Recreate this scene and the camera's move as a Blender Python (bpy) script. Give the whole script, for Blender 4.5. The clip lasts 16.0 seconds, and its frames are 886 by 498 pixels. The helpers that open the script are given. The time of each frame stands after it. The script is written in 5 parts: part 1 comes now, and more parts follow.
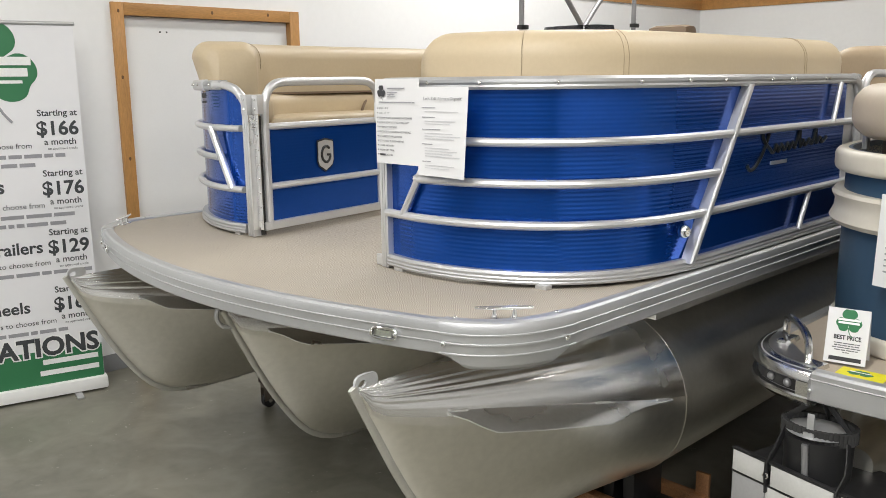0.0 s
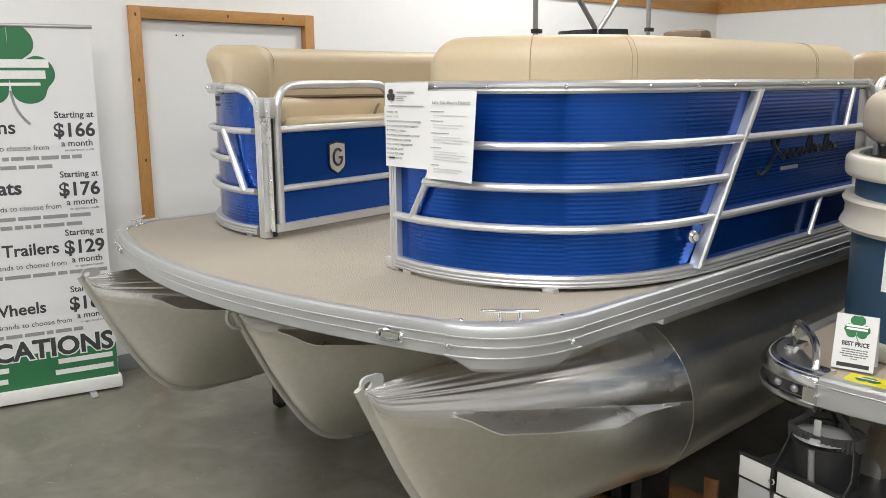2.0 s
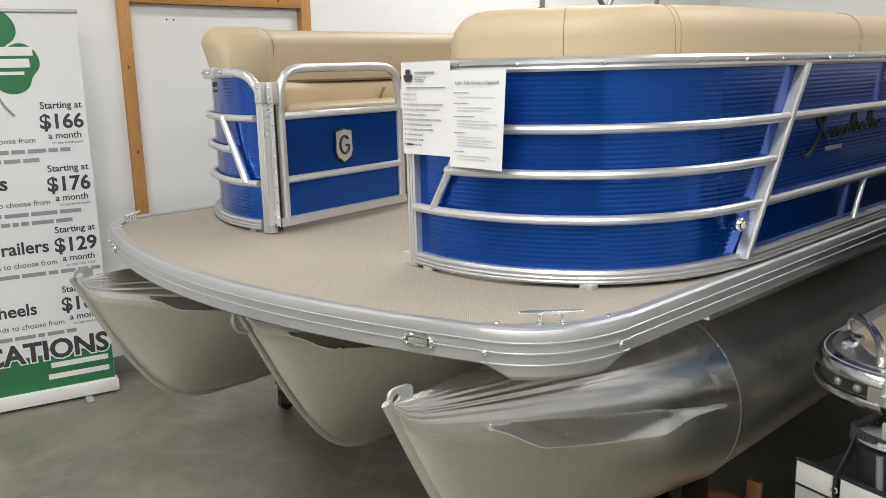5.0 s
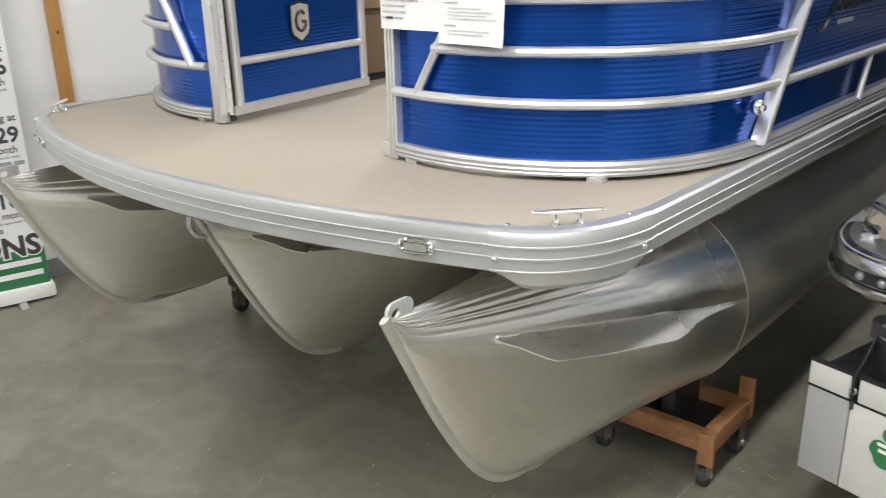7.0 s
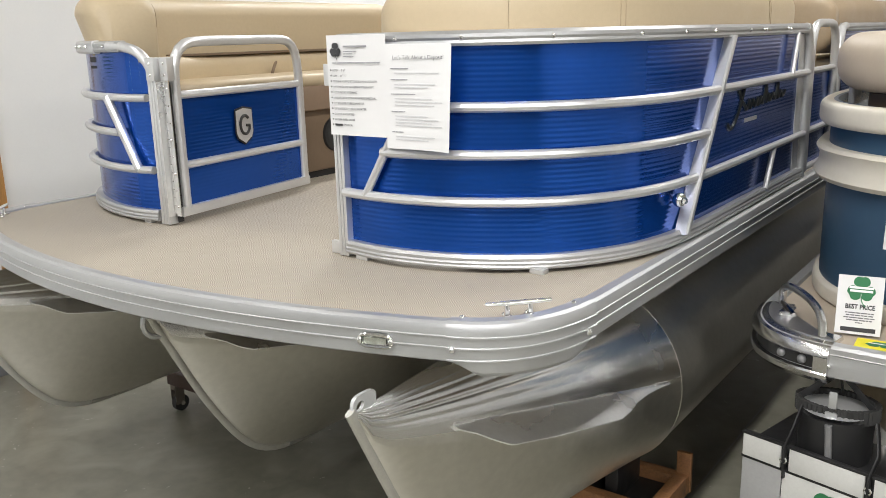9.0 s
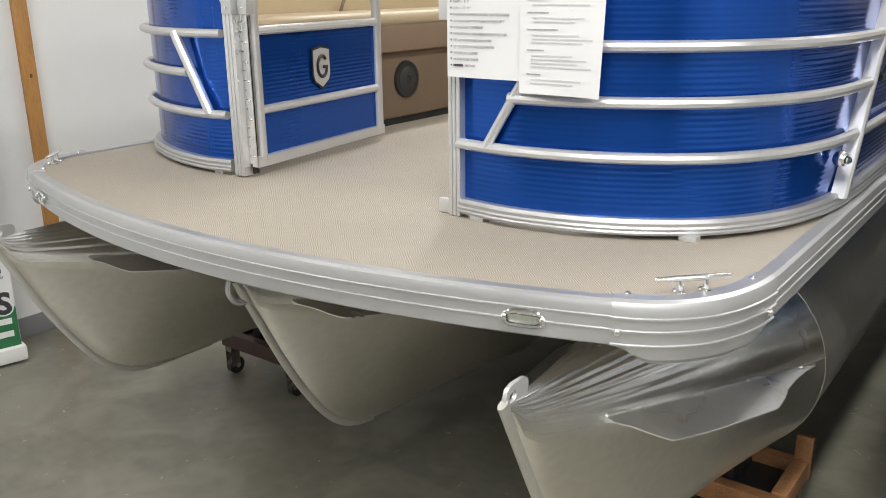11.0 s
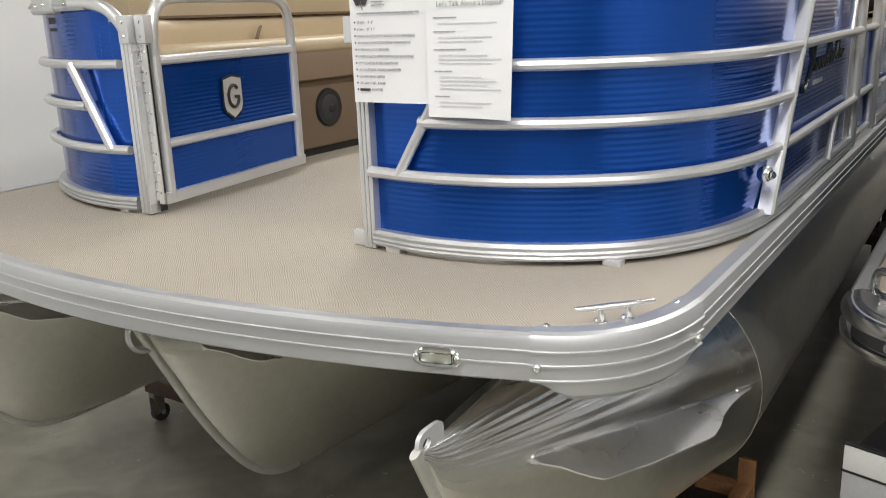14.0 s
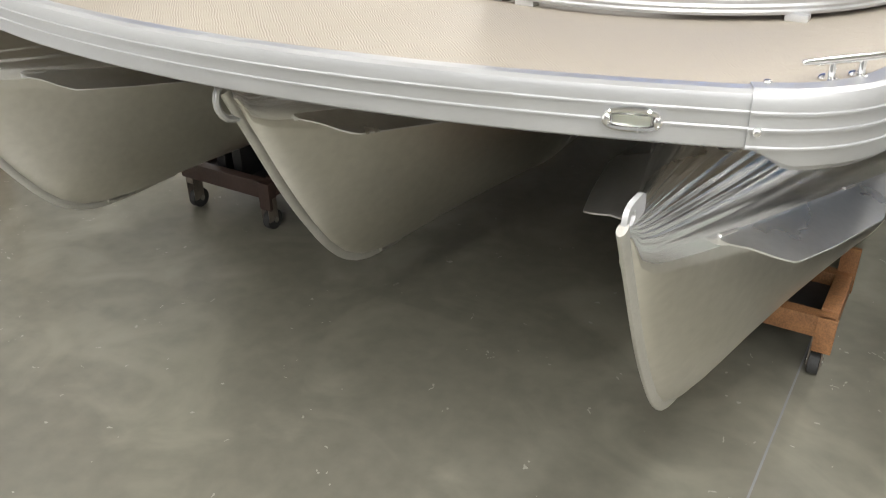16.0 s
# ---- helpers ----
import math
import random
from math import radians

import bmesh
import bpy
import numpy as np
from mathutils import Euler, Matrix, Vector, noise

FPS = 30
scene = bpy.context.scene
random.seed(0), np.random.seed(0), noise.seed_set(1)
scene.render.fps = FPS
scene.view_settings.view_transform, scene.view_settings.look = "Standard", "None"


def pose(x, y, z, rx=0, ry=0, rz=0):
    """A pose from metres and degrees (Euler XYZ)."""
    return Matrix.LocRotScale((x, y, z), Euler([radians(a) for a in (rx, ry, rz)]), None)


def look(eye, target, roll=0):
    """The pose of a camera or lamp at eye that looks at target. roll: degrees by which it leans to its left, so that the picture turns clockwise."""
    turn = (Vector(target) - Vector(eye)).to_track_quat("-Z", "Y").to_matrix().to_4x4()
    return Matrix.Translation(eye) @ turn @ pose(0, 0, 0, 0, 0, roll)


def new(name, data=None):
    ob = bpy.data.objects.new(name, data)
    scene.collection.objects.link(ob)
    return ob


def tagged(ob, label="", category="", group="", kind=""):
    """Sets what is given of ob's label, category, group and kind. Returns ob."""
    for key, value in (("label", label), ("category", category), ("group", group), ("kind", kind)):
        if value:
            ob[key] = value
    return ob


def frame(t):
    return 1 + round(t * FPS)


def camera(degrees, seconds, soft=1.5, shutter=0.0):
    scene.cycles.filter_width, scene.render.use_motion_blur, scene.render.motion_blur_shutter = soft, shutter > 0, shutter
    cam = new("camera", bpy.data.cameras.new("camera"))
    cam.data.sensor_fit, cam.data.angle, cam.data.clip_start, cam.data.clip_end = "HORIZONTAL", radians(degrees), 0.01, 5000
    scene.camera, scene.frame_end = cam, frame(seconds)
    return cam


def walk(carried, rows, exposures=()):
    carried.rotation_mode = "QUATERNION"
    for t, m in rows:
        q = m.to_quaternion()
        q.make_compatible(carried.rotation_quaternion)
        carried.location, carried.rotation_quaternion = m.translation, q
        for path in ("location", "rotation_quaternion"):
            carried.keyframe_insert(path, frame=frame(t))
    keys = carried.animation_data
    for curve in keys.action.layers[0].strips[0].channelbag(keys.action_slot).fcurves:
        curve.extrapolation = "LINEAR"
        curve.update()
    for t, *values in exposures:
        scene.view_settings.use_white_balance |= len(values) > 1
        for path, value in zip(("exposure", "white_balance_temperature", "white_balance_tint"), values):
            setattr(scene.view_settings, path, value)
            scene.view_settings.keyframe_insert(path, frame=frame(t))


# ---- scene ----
cam = camera(55.0, 16.0, soft=0.8, shutter=0.2)
PATH = [
    (0, (2.672, -1.37, 1.802), (1.275, 0.006, 1.413), -0.6),
    (0.5, (2.737, -1.369, 1.803), (1.319, -0.013, 1.417), -0.4),
    (1, (2.716, -1.373, 1.795), (1.29, -0.024, 1.41), -0.3),
    (1.5, (2.706, -1.373, 1.803), (1.28, -0.024, 1.421), -0.3),
    (2, (2.702, -1.361, 1.805), (1.277, -0.011, 1.423), -0.4),
    (2.5, (2.698, -1.362, 1.812), (1.271, -0.015, 1.423), -0.5),
    (3, (2.689, -1.351, 1.791), (1.257, -0.012, 1.397), -0.5),
    (3.5, (2.691, -1.356, 1.795), (1.257, -0.019, 1.399), -0.5),
    (3.7, (2.689, -1.357, 1.793), (1.255, -0.019, 1.397), -0.5),
    (5.8, (2.285, -1.171, 1.776), (0.886, 0.189, 1.338), -2.0),
    (6, (2.255, -1.143, 1.761), (0.811, 0.156, 1.283), -1.9),
    (6.5, (2.198, -1.095, 1.731), (0.756, 0.14, 1.103), -1.6),
    (7, (2.153, -1.177, 1.744), (0.902, 0.23, 1.068), -1.3),
    (7.5, (2.147, -1.26, 1.752), (1.095, 0.338, 1.169), -0.4),
    (8, (2.157, -1.291, 1.782), (1.078, 0.313, 1.271), -1.1),
    (8.5, (2.163, -1.303, 1.795), (1.035, 0.273, 1.301), -1.5),
    (9, (2.164, -1.309, 1.798), (1.02, 0.258, 1.313), -1.5),
    (9.5, (2.124, -1.302, 1.78), (0.955, 0.229, 1.242), -1.4),
    (10, (2.039, -1.279, 1.748), (0.859, 0.201, 1.101), -1.0),
    (10.2, (1.989, -1.247, 1.75), (0.807, 0.223, 1.085), -1.0),
    (12.3, (1.49, -1.251, 1.748), (0.473, 0.415, 1.311), -0.1),
    (12.5, (1.498, -1.234, 1.754), (0.496, 0.433, 1.29), -0.3),
    (13, (1.61, -1.168, 1.783), (0.562, 0.49, 1.391), -1.3),
    (13.5, (1.716, -1.118, 1.757), (0.665, 0.535, 1.351), -1.5),
    (14, (1.743, -1.103, 1.727), (0.684, 0.507, 1.193), -2.0),
    (14.5, (1.72, -1.113, 1.721), (0.623, 0.442, 1.106), -2.1),
    (15, (1.605, -1.157, 1.689), (0.497, 0.322, 0.923), -1.2),
    (15.5, (1.485, -1.189, 1.661), (0.446, 0.303, 0.829), -1.3),
    (16, (1.329, -1.109, 1.581), (0.404, 0.375, 0.612), -0.9),
]
EXPOSURE = [(0, -0.52), (3.7, -0.58), (5.8, -0.54), (7, -0.28), (9, -0.42), (10, -0.34), (12.5, -0.65), (13.5, -0.66), (14.5, -0.42), (15.3, -0.26), (16, -0.08)]
walk(cam, [(t, look(eye, target, roll)) for t, eye, target, roll in PATH],
     exposures=EXPOSURE)

# ---------- light ----------
world = bpy.data.worlds.new("world")
scene.world = world
world.use_nodes = True
world.node_tree.nodes["Background"].inputs[0].default_value = (0.9, 0.95, 1.0, 1)
world.node_tree.nodes["Background"].inputs[1].default_value = 0.05
CEILING = 4.3
FIXTURES = [(-1.1, -4.4, 50), (1.86, -4.4, 160), (4.8, -4.4, 155), (-1.1, -1.2, 36), (1.86, -1.6, 185), (4.8, -1.2, 130), (-1.1, 4.2, 150), (1.86, 3.2, 85), (4.8, 4.2, 55)]
for fx, fy, watts in FIXTURES:
    data = bpy.data.lights.new("tube_light", "AREA")
    data.shape, data.size, data.size_y = "RECTANGLE", 0.32, 2.3
    data.energy, data.color = watts, (1.0, 0.985, 0.955)
    lamp = new("tube_light", data)
    lamp.matrix_world = pose(fx, fy, CEILING - 0.13)


# ---------- materials ----------
def material(name, color, rough=0.5, metal=0.0, vary=0.08, scale=6.0, bump=0.0, bump_scale=80.0, coat=0.0, spec=0.5, stretch=None):
    """Principled surface with colour and roughness variation at two scales and a fine relief."""
    m = bpy.data.materials.new(name)
    m.use_nodes = True
    nt = m.node_tree
    n, l = nt.nodes, nt.links
    b = n["Principled BSDF"]
    b.inputs["Metallic"].default_value = metal
    b.inputs["Coat Weight"].default_value = coat
    b.inputs["Coat Roughness"].default_value = 0.08
    b.inputs["Specular IOR Level"].default_value = spec
    tc = n.new("ShaderNodeTexCoord")
    src = tc.outputs["Object"]
    if stretch:
        mp = n.new("ShaderNodeMapping")
        mp.inputs["Scale"].default_value = stretch
        l.new(src, mp.inputs["Vector"])
        src = mp.outputs["Vector"]
    big, small = n.new("ShaderNodeTexNoise"), n.new("ShaderNodeTexNoise")
    for t, s in ((big, scale), (small, scale * 14)):
        t.inputs["Scale"].default_value = s
        t.inputs["Detail"].default_value = 4
        l.new(src, t.inputs["Vector"])
    mix = n.new("ShaderNodeMath")
    mix.operation = "ADD"
    l.new(big.outputs["Fac"], mix.inputs[0])
    l.new(small.outputs["Fac"], mix.inputs[1])
    rng = n.new("ShaderNodeMapRange")
    rng.inputs["From Min"].default_value, rng.inputs["From Max"].default_value = 0.6, 1.4
    rng.inputs["To Min"].default_value, rng.inputs["To Max"].default_value = 1 - vary, 1 + vary
    l.new(mix.outputs[0], rng.inputs["Value"])
    mul = n.new("ShaderNodeMix")
    mul.data_type, mul.blend_type = "RGBA", "MULTIPLY"
    mul.inputs[0].default_value = 1
    mul.inputs[6].default_value = (*color, 1)
    l.new(rng.outputs[0], mul.inputs[7])
    l.new(mul.outputs[2], b.inputs["Base Color"])
    rr = n.new("ShaderNodeMapRange")
    rr.inputs["From Min"].default_value, rr.inputs["From Max"].default_value = 0.3, 0.7
    rr.inputs["To Min"].default_value, rr.inputs["To Max"].default_value = max(0.02, rough * 0.82), min(1, rough * 1.18)
    l.new(big.outputs["Fac"], rr.inputs["Value"])
    l.new(rr.outputs[0], b.inputs["Roughness"])
    if bump:
        fine = n.new("ShaderNodeTexNoise")
        fine.inputs["Scale"].default_value = bump_scale
        fine.inputs["Detail"].default_value = 3
        l.new(src, fine.inputs["Vector"])
        bn = n.new("ShaderNodeBump")
        bn.inputs["Strength"].default_value = bump
        bn.inputs["Distance"].default_value = 0.002
        l.new(fine.outputs["Fac"], bn.inputs["Height"])
        l.new(bn.outputs["Normal"], b.inputs["Normal"])
    return m


def floor_material():
    m = material("polished_concrete", (0.166, 0.159, 0.128), 0.33, 0, 0.20, 1.1, 0.12, 22, 0.0, 0.5)
    n, l = m.node_tree.nodes, m.node_tree.links
    b = n["Principled BSDF"]
    old = b.inputs["Base Color"].links[0].from_socket
    tc = n.new("ShaderNodeTexCoord")
    vor = n.new("ShaderNodeTexVoronoi")
    vor.inputs["Scale"].default_value = 13
    warp = n.new("ShaderNodeTexNoise")
    warp.inputs["Scale"].default_value, warp.inputs["Detail"].default_value = 9, 3
    l.new(tc.outputs["Object"], warp.inputs["Vector"])
    bent = n.new("ShaderNodeMix")
    bent.data_type, bent.blend_type = "RGBA", "ADD"
    bent.inputs[0].default_value = 0.35
    l.new(tc.outputs["Object"], bent.inputs[6])
    l.new(warp.outputs["Color"], bent.inputs[7])
    l.new(bent.outputs[2], vor.inputs["Vector"])
    sp = n.new("ShaderNodeMath")
    sp.operation = "LESS_THAN"
    sp.inputs[1].default_value = 0.11
    l.new(vor.outputs["Distance"], sp.inputs[0])
    mk = n.new("ShaderNodeTexNoise")
    mk.inputs["Scale"].default_value = 5.5
    l.new(tc.outputs["Object"], mk.inputs["Vector"])
    gate_ = n.new("ShaderNodeMath")
    gate_.operation = "GREATER_THAN"
    gate_.inputs[1].default_value = 0.53
    l.new(mk.outputs["Fac"], gate_.inputs[0])
    both = n.new("ShaderNodeMath")
    both.operation = "MULTIPLY"
    l.new(sp.outputs[0], both.inputs[0])
    l.new(gate_.outputs[0], both.inputs[1])
    mx = n.new("ShaderNodeMix")
    mx.data_type = "RGBA"
    mx.inputs[7].default_value = (0.32, 0.31, 0.27, 1)
    l.new(both.outputs[0], mx.inputs[0])
    # broad warm stains
    big = n.new("ShaderNodeTexNoise")
    big.inputs["Scale"].default_value, big.inputs["Detail"].default_value, big.inputs["Distortion"].default_value = 2.6, 7, 1.1
    l.new(tc.outputs["Object"], big.inputs["Vector"])
    rs = n.new("ShaderNodeMapRange")
    rs.inputs["From Min"].default_value, rs.inputs["From Max"].default_value = 0.48, 0.68
    rs.inputs["To Min"].default_value, rs.inputs["To Max"].default_value = 0.0, 0.75
    l.new(big.outputs["Fac"], rs.inputs["Value"])
    st = n.new("ShaderNodeMix")
    st.data_type = "RGBA"
    st.inputs[7].default_value = (0.25, 0.24, 0.195, 1)
    l.new(rs.outputs[0], st.inputs[0])
    l.new(old, st.inputs[6])
    l.new(st.outputs[2], mx.inputs[6])
    l.new(mx.outputs[2], b.inputs["Base Color"])
    return m


def weave_material():
    """Woven vinyl: small blocks of parallel threads turned against one another."""
    m = material("woven_vinyl", (0.378, 0.337, 0.279), 0.62, 0, 0.05, 3.0)
    n, l = m.node_tree.nodes, m.node_tree.links
    b = n["Principled BSDF"]
    old = b.inputs["Base Color"].links[0].from_socket
    tc = n.new("ShaderNodeTexCoord")
    size = n.new("ShaderNodeMapping")
    size.inputs["Scale"].default_value = (1.0, 1.2, 0.0)
    size.inputs["Location"].default_value = (0, 0, 0.005)
    l.new(tc.outputs["Object"], size.inputs["Vector"])
    ck = n.new("ShaderNodeTexChecker")
    ck.inputs["Scale"].default_value = 33
    ck.inputs["Color1"].default_value, ck.inputs["Color2"].default_value = (1, 1, 1, 1), (0.10, 0.10, 0.10, 1)
    l.new(size.outputs["Vector"], ck.inputs["Vector"])
    turn = n.new("ShaderNodeMapping")
    turn.inputs["Rotation"].default_value = (0, 0, radians(-46))
    l.new(tc.outputs["Object"], turn.inputs["Vector"])
    wv = n.new("ShaderNodeTexWave")
    wv.inputs["Scale"].default_value = 60
    wv.bands_direction = "X"
    l.new(turn.outputs["Vector"], wv.inputs["Vector"])
    stray = n.new("ShaderNodeTexNoise")   # the threads of one block do not line up with the next one's
    stray.inputs["Scale"].default_value = 24
    l.new(tc.outputs["Object"], stray.inputs["Vector"])
    phase = n.new("ShaderNodeMath")
    phase.operation = "MULTIPLY"
    phase.inputs[1].default_value = 14
    l.new(stray.outputs["Fac"], phase.inputs[0])
    l.new(phase.outputs[0], wv.inputs["Phase Offset"])
    dash = n.new("ShaderNodeMath")
    dash.operation = "MULTIPLY"
    mid = n.new("ShaderNodeMath")
    mid.operation = "SUBTRACT"
    mid.inputs[1].default_value = 0.5
    l.new(wv.outputs["Fac"], mid.inputs[0])
    l.new(mid.outputs[0], dash.inputs[0])
    l.new(ck.outputs["Color"], dash.inputs[1])
    rng = n.new("ShaderNodeMapRange")
    rng.inputs["From Min"].default_value, rng.inputs["From Max"].default_value = -0.5, 0.5
    rng.inputs["To Min"].default_value, rng.inputs["To Max"].default_value = 1.24, 0.68
    l.new(dash.outputs[0], rng.inputs["Value"])
    m2 = n.new("ShaderNodeMix")
    m2.data_type, m2.blend_type = "RGBA", "MULTIPLY"
    m2.inputs[0].default_value = 1
    l.new(old, m2.inputs[6])
    l.new(rng.outputs[0], m2.inputs[7])
    l.new(m2.outputs[2], b.inputs["Base Color"])
    bn = n.new("ShaderNodeBump")
    bn.inputs["Strength"].default_value, bn.inputs["Distance"].default_value = 0.25, 0.001
    l.new(dash.outputs[0], bn.inputs["Height"])
    l.new(bn.outputs["Normal"], b.inputs["Normal"])
    return m


def wood_material(name, color, stretch):
    m = material(name, color, 0.42, 0, 0.3, 3.0, 0.15, 40, 0.15, 0.5, stretch)
    return m


def glass_material(name, color=(1, 1, 1), rough=0.05):
    m = bpy.data.materials.new(name)
    m.use_nodes = True
    b = m.node_tree.nodes["Principled BSDF"]
    b.inputs["Base Color"].default_value = (*color, 1)
    b.inputs["Transmission Weight"].default_value = 1
    b.inputs["Roughness"].default_value = rough
    b.inputs["IOR"].default_value = 1.45
    return m


WALL = material("white_wall_paint", (0.85, 0.85, 0.845), 0.6, 0, 0.02, 1.5, 0.08, 60)
CEIL = material("white_ceiling_paint", (0.60, 0.60, 0.585), 0.8, 0, 0.03, 1.0)
# grey of the unseen back wall, chosen dark to cut fill and reflections
DIMWALL = material("unseen_dim_wall", (0.25, 0.255, 0.26), 0.6, 0, 0.05, 1.0)
FLOOR = floor_material()
COVE = material("grey_rubber_cove", (0.22, 0.225, 0.235), 0.5, 0, 0.06)
PINE = wood_material("stained_pine", (0.46, 0.235, 0.075), (6, 6, 0.7))
PINE_H = wood_material("stained_pine_level", (0.46, 0.235, 0.075), (6, 0.7, 6))
KNOT = material("pine_knot", (0.13, 0.06, 0.02), 0.5)
DOORW = material("white_door_paint", (0.82, 0.82, 0.81), 0.35, 0, 0.015)
RAIL = material("satin_anodised_aluminium", (0.655, 0.66, 0.67), 0.34, 0.66, 0.04, 8)
RAILFLAT = material("ribbed_rail_aluminium", (0.50, 0.505, 0.515), 0.40, 0.72, 0.04, 8)
TRIM = material("brushed_trim_aluminium", (0.53, 0.537, 0.547), 0.42, 0.7, 0.05, 5, 0.06, 90, 0, 0.5, (1, 1, 12))
HULL = material("mill_finish_aluminium", (0.79, 0.772, 0.725), 0.34, 1.0, 0.07, 2.5, 0.10, 5, 0, 0.5, (1.0, 1.0, 1.3))
PLATE = material("bright_sheet_aluminium", (0.88, 0.885, 0.89), 0.30, 0.95, 0.05, 4)
SHEET = material("polished_nose_sheet", (0.88, 0.88, 0.88), 0.25, 1.0, 0.04, 4, 0.12, 9)
KEELBAR = material("dull_welded_bar", (0.60, 0.59, 0.55), 0.40, 0.7, 0.08, 12, 0.2, 60)
WELD = material("weld_bead", (0.75, 0.74, 0.72), 0.35, 1.0, 0.15, 60, 0.6, 300)
CHROME = material("polished_stainless", (0.86, 0.86, 0.86), 0.08, 1.0, 0.03, 20)
BLUE = material("blue_lacquered_aluminium", (0.004, 0.067, 0.365), 0.16, 0.68, 0.05, 3, 0.0, 80, 0.10, 0.5)
TAN = material("tan_marine_vinyl", (0.50, 0.405, 0.27), 0.46, 0, 0.04, 5, 0.25, 420)
TAN_D = material("dark_tan_marine_vinyl", (0.38, 0.29, 0.19), 0.48, 0, 0.05, 5, 0.25, 420)
BROWN = material("brown_seat_base", (0.165, 0.115, 0.075), 0.55, 0, 0.08, 6, 0.2, 200)
STITCH = material("brown_stitching", (0.38, 0.30, 0.195), 0.6)
WEAVE = weave_material()
BLACK = material("black_plastic", (0.015, 0.015, 0.016), 0.42, 0, 0.2, 20)
RUBBER = material("dark_rubber", (0.03, 0.03, 0.03), 0.7, 0, 0.2, 30)
SMOKE = glass_material("smoked_windscreen", (0.05, 0.05, 0.055), 0.05)
LENS = glass_material("clear_lens", (0.95, 0.97, 0.93), 0.12)
PAPER = material("white_paper", (0.72, 0.72, 0.73), 0.7, 0, 0.01)
INK = material("black_ink", (0.035, 0.035, 0.04), 0.6)
DIMINK = material("dark_grey_ink", (0.16, 0.16, 0.17), 0.6)
GREYINK = material("grey_ink", (0.30, 0.30, 0.32), 0.6)
PALEINK = material("pale_grey_ink", (0.55, 0.55, 0.57), 0.6)
GREEN = material("green_print", (0.028, 0.175, 0.07), 0.45, 0, 0.03)
WHITEP = material("white_print", (0.84, 0.85, 0.84), 0.45)
VINYL = material("white_banner_vinyl", (0.80, 0.80, 0.82), 0.42, 0, 0.015, 1)
YELLOW = material("yellow_card", (0.80, 0.72, 0.02), 0.5)
RUST = material("rusty_orange_steel", (0.255, 0.122, 0.052), 0.6, 0, 0.50, 14, 0.4, 60)
DARKST = material("dark_brown_steel", (0.05, 0.028, 0.022), 0.6, 0.0, 0.3, 12, 0.3, 60)
GRIMY = material("grimy_caster_steel", (0.22, 0.19, 0.16), 0.5, 0.6, 0.4, 25, 0.4, 120)
NAVY = material("slate_blue_panel", (0.030, 0.075, 0.135), 0.40, 0.1, 0.05, 3, 0, 80, 0.2)
CREAM = material("cream_plastic_band", (0.62, 0.58, 0.50), 0.40, 0, 0.04, 4)
GREIGE = material("light_taupe_vinyl", (0.47, 0.40, 0.32), 0.48, 0, 0.04, 5, 0.2, 420)
BAGW = material("white_bag_canvas", (0.58, 0.58, 0.56), 0.6, 0, 0.05, 8, 0.3, 300)
BAGG = material("grey_bag_canvas", (0.34, 0.34, 0.34), 0.65, 0, 0.06, 8, 0.3, 300)
POLE = material("grey_anodised_pole", (0.30, 0.30, 0.31), 0.4, 0.6)
SEATBROWN = material("brown_seat_vinyl", (0.235, 0.165, 0.115), 0.5, 0, 0.06, 6, 0.25, 300)
BADGE = material("dark_chrome_badge", (0.035, 0.04, 0.04), 0.3, 0.6)
CASTTOP = material("satin_cast_aluminium", (0.36, 0.36, 0.365), 0.34, 0.9, 0.08, 10)
CAST = material("polished_cast_aluminium", (0.66, 0.66, 0.66), 0.20, 1.0, 0.06, 14)
GLOW = bpy.data.materials.new("lit_tube")
GLOW.use_nodes = True
GLOW.node_tree.nodes["Principled BSDF"].inputs["Emission Color"].default_value = (1.0, 0.985, 0.955, 1)
GLOW.node_tree.nodes["Principled BSDF"].inputs["Emission Strength"].default_value = 6


# ---------- building helpers ----------
def steps(a, b, n):
    return [a + (b - a) * i / (n - 1) for i in range(n)]


def link(name, bm, mat, angle=35):
    me = bpy.data.meshes.new(name)
    bmesh.ops.recalc_face_normals(bm, faces=bm.faces)
    bm.to_mesh(me)
    bm.free()
    me.materials.append(mat)
    me.polygons.foreach_set("use_smooth", [True] * len(me.polygons))
    me.set_sharp_from_angle(angle=radians(angle))
    return new(name, me)


def part(name, bm, mat, parent=None, label="", angle=35):
    """One mesh object under a thing or under a part; the mesh is in the world's coordinates."""
    ob = link(name, bm, mat, angle)
    if parent:
        ob.parent = parent
        if parent.type == "EMPTY":
            ob.matrix_parent_inverse = parent.matrix_basis.inverted()
    return tagged(ob, label) if label else ob


def thing(name, at, label, category, group="", kind=""):
    ob = new(name)
    ob.empty_display_size = 0.1
    ob.matrix_basis = Matrix.Translation(at)
    return tagged(ob, label, category, group, kind)


